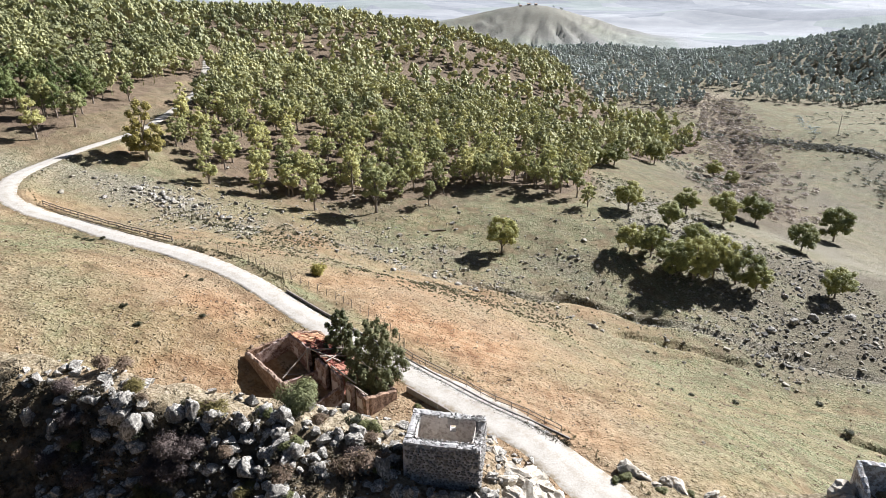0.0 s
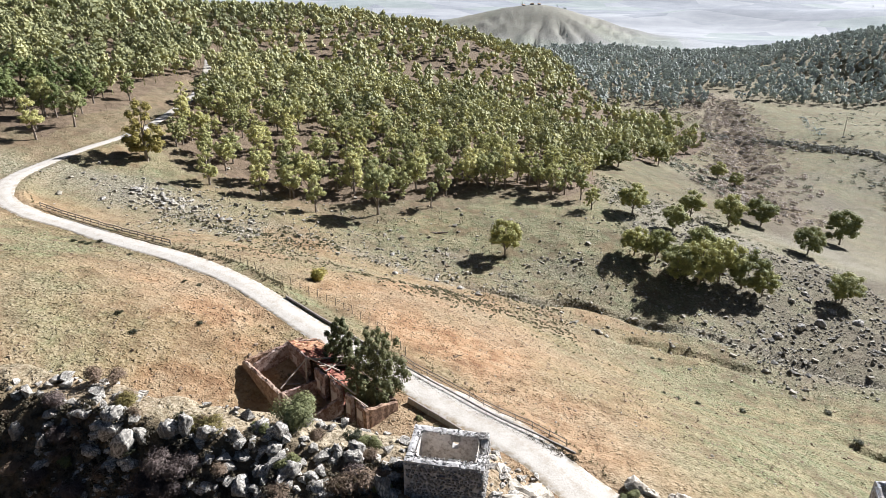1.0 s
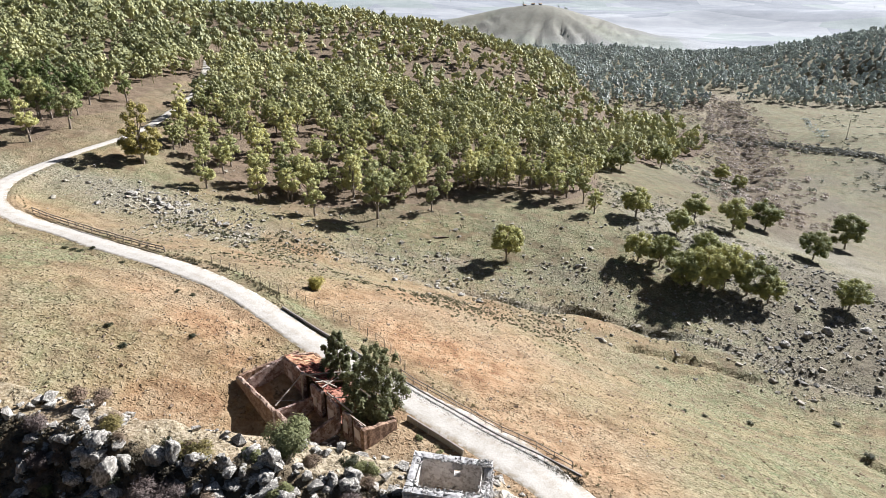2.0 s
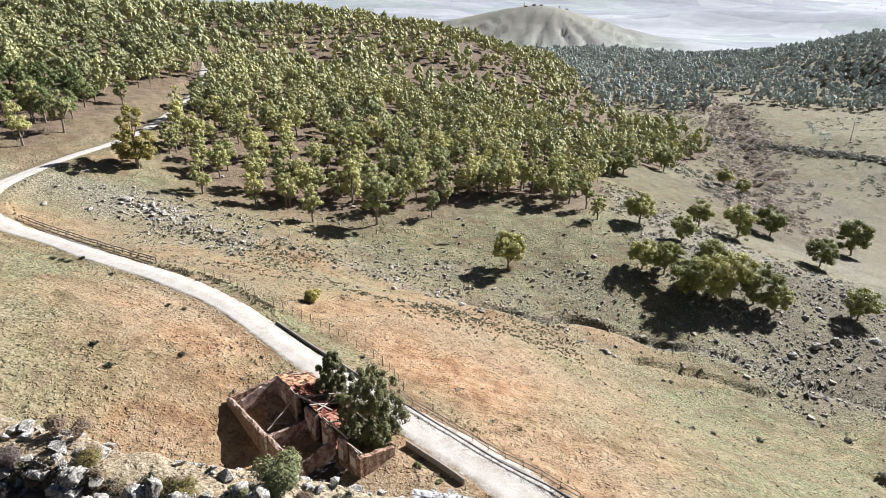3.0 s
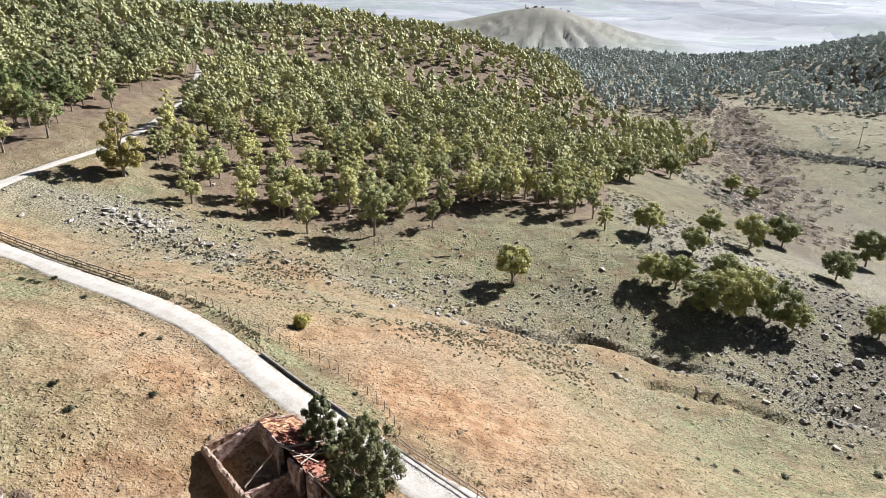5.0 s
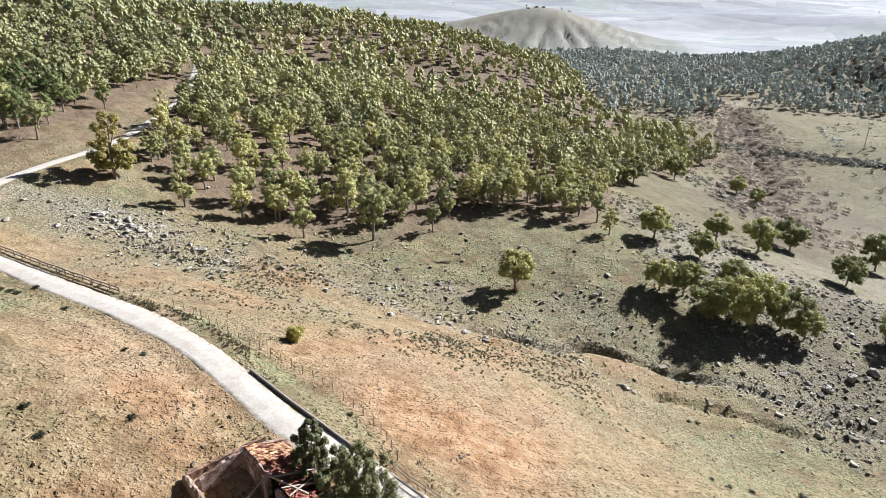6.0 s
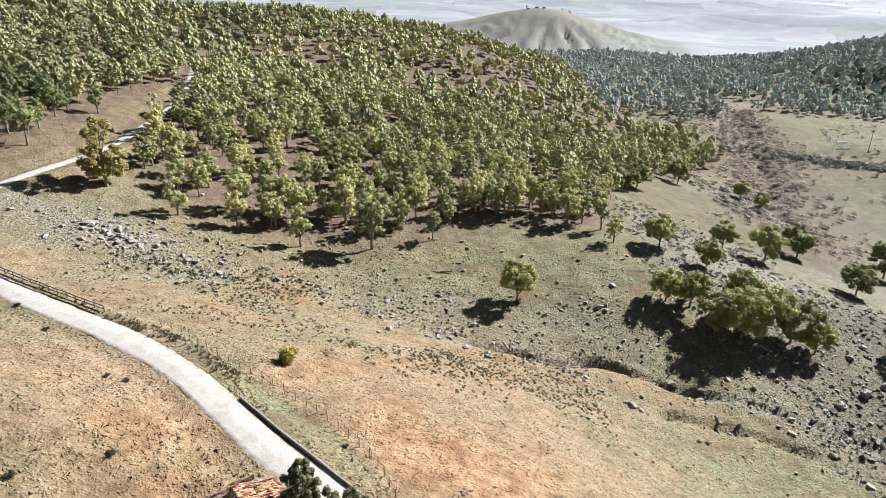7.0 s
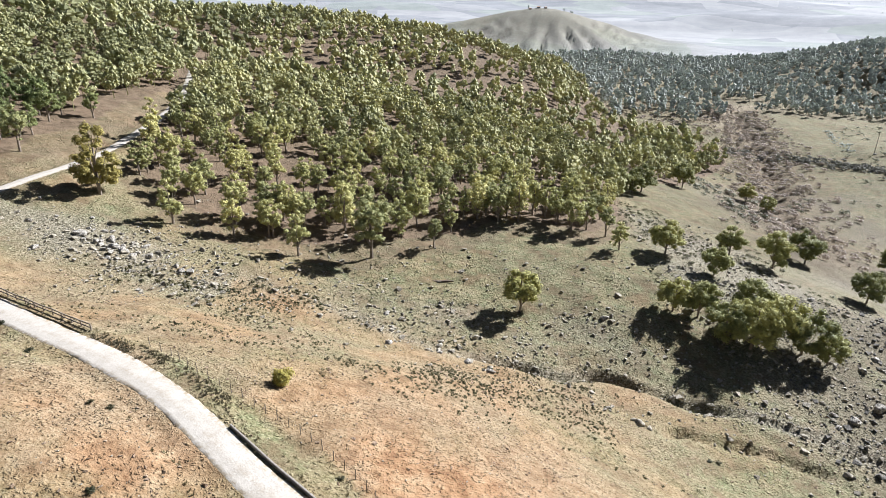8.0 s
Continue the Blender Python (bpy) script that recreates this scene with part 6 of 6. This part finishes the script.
scrub("low_weeds", weed_x, weed_y, np.r_[nr.uniform(0.12, 0.3, len(wx)), nr.uniform(0.2, 0.55, len(weed_x) - len(wx))], 16, WEED, 32, "low dark green weeds dotted over the slope", 0.7)
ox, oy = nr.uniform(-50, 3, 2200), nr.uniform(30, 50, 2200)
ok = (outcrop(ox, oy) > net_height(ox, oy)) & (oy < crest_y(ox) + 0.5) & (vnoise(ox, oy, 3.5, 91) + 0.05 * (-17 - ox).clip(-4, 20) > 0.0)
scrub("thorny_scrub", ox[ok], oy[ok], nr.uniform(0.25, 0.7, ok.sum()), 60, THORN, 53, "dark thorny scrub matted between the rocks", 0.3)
q = np.array(BROOK)
pick = nr.integers(0, len(q), 900)
bx, by = q[pick, 0] + nr.normal(0, 13, 900), q[pick, 1] + nr.normal(0, 13, 900)
bx, by = np.r_[bx, nr.uniform(120, 225, 500)], np.r_[by, nr.uniform(380, 520, 500)]
scrub("valley_scrub", bx, by, nr.uniform(0.7, 2.2, len(bx)), 56, RUST_FAR, 51, "reddish dry scrub along the valley bottom, paled for haze", 0.34)
gx, gy = np.r_[nr.uniform(90, 420, 2600), nr.uniform(95, 260, 1400)], np.r_[nr.uniform(170, 520, 2600), nr.uniform(165, 340, 1400)]
ok = (vnoise(gx, gy, 30, 81) + 0.5 * vnoise(gx, gy, 9, 82) > 0.15) & (gy - 0.9 * gx < 230)
scrub("valley_bushes", gx[ok], gy[ok], nr.gamma(2.0, 0.4, ok.sum()).clip(0.3, 2.2), 40, leaf_material("dull_valley_bush_leaves", (0.11, 0.115, 0.085), (0.185, 0.19, 0.14), (0.28, 0.28, 0.21), single=False), 52, "grey-green bushes dotted over the valley pasture")


bank = np.array(smooth_line([(172, 408), (178, 413), (196, 404), (214.7, 388.4), (222, 373), (228, 352), (238, 330)], 2.0))
bank = bank[nr.integers(0, len(bank), 420)] + nr.normal(0, 3.6, (420, 2))
scrub("bank_scrub", bank[:, 0], bank[:, 1], nr.uniform(0.5, 1.9, 420), 55, leaf_material("grey_brown_bank_scrub", (0.09, 0.088, 0.075), (0.16, 0.155, 0.13), (0.25, 0.235, 0.19), single=False), 54, "dark grey scrub along the field bank in the valley")
spur = np.array(smooth_line([(262, 470), (249, 432), (240, 404)], 2.0))
spur = spur[nr.integers(0, len(spur), 60)] + nr.normal(0, 2.0, (60, 2))
scrub("spur_scrub", spur[:, 0], spur[:, 1], nr.uniform(0.4, 1.2, 60), 55, HAZED_FAR, 56, "scrub along the path across the pasture, paled as if by haze")
post = thing("utility_pole", Matrix.Translation((245.6, 391.2, land_at(245.6, 391.2))), "slender wooden utility pole standing in the valley pasture", "pole")
bm = bmesh.new()
pole(bm, (0, 0, -0.5), (0, 0, 12.5), 0.2, 0.13, 8)
part("mast", bm, WEATHERED, post)
bm = bmesh.new()
block(bm, (-0.9, 0, 12.0), (0.9, 0, 12.0), 0.14)
part("crossarm", bm, WEATHERED, post)
bm = bmesh.new()
block(bm, (-0.9, -0.6, 0.2), (1.1, -0.6, 0.2), (0.8, 0.9))
bmesh.ops.bevel(bm, geom=bm.edges[:], offset=0.08, segments=1, affect="EDGES")
part("footing", bm, CONCRETE, post, "pale concrete footing")
hx, hy = nr.uniform(46, 92, 700), nr.uniform(150, 222, 700)
ok = (vnoise(hx, hy, 9, 85) > 0.1) & (wooded(hx, hy) < 0.5)
scrub("slope_scrub", hx[ok], hy[ok], nr.uniform(0.25, 0.8, ok.sum()), 60, WEED, 55, "low dark scrub over the stony slope below the wood", 0.3)
log = thing("fallen_log", Matrix.Translation((-1.6, 151.2, land_at(-1.6, 151.2))), "dark fallen tree trunk lying on the turf", "log")
bm = bmesh.new()
pole(bm, (-2.4, -0.2, 0.2), (0.3, 0.0, 0.26), 0.26, 0.22, 9)
pole(bm, (0.3, 0.0, 0.26), (2.3, 0.25, 0.2), 0.22, 0.13, 9)
part("trunk", bm, TWIG, log)
bm = bmesh.new()
pole(bm, (0.6, 0.05, 0.3), (1.3, 0.8, 0.7), 0.09, 0.03, 6)
part("broken_branch", bm, TWIG, log)
# dark bushes added where a culvert's dark opening would be
for x, y in ((-57, 91.6), (-55.6, 91.2), (-54.4, 90.7)):
    plant_shrub(DARK_BUSH, x, y, 0.75, "dark bush in place of a culvert opening beside the track", "dark bushes on the meadow", high=0.6)


# ---- far away ----
def far_house(x, y, a, b, c, turn):
    at = thing("farm_house", Matrix.Translation((x, y, land_at(x, y))) @ pose(0, 0, 0, 0, 0, turn), "pale distant farm building on the bare hilltop", "house", "farm buildings on the hill")
    bm = bmesh.new()
    bmesh.ops.create_cube(bm, size=1, matrix=Matrix.Translation((0, 0, c / 2 - 1)) @ Matrix.Diagonal((a, b, c + 2, 1)))
    part("wall", bm, WHITEWASH, at)
    bm = bmesh.new()
    e = [bm.verts.new(p) for p in ((-a / 2 - .4, -b / 2 - .4, c), (a / 2 + .4, -b / 2 - .4, c), (a / 2 + .4, b / 2 + .4, c), (-a / 2 - .4, b / 2 + .4, c), (-a / 2 - .4, 0, c + b * 0.28), (a / 2 + .4, 0, c + b * 0.28))]
    for f in ((0, 1, 5, 4), (2, 3, 4, 5), (0, 4, 3), (1, 2, 5), (0, 3, 2, 1)):
        bm.faces.new([e[k] for k in f])
    part("roof", bm, TILE_PALE, at)


for x, y, a, b, c, turn in ((205, 1790, 7, 5, 2, 10), (228, 1800, 9, 5, 2.2, -8), (246, 1796, 6, 5, 2, 25)):
    far_house(x, y, a, b, c, turn)
fx, fy = np.r_[nr.uniform(-900, 2200, 40), nr.normal(250, 40, 4)], np.r_[nr.uniform(1500, 4300, 40), nr.normal(1800, 12, 4)]
line = (np.round(fy / 140) * 140) + nr.normal(0, 8, len(fy))
fy = np.where((np.arange(len(fy)) % 3 > 0) & (np.arange(len(fy)) < 40), line, fy)
far_wood("plain_trees", fx, fy, 40, 3.0, HAZED_FAR, 91, "scattered trees and hedges on the far plain", 0.4, 0.8)
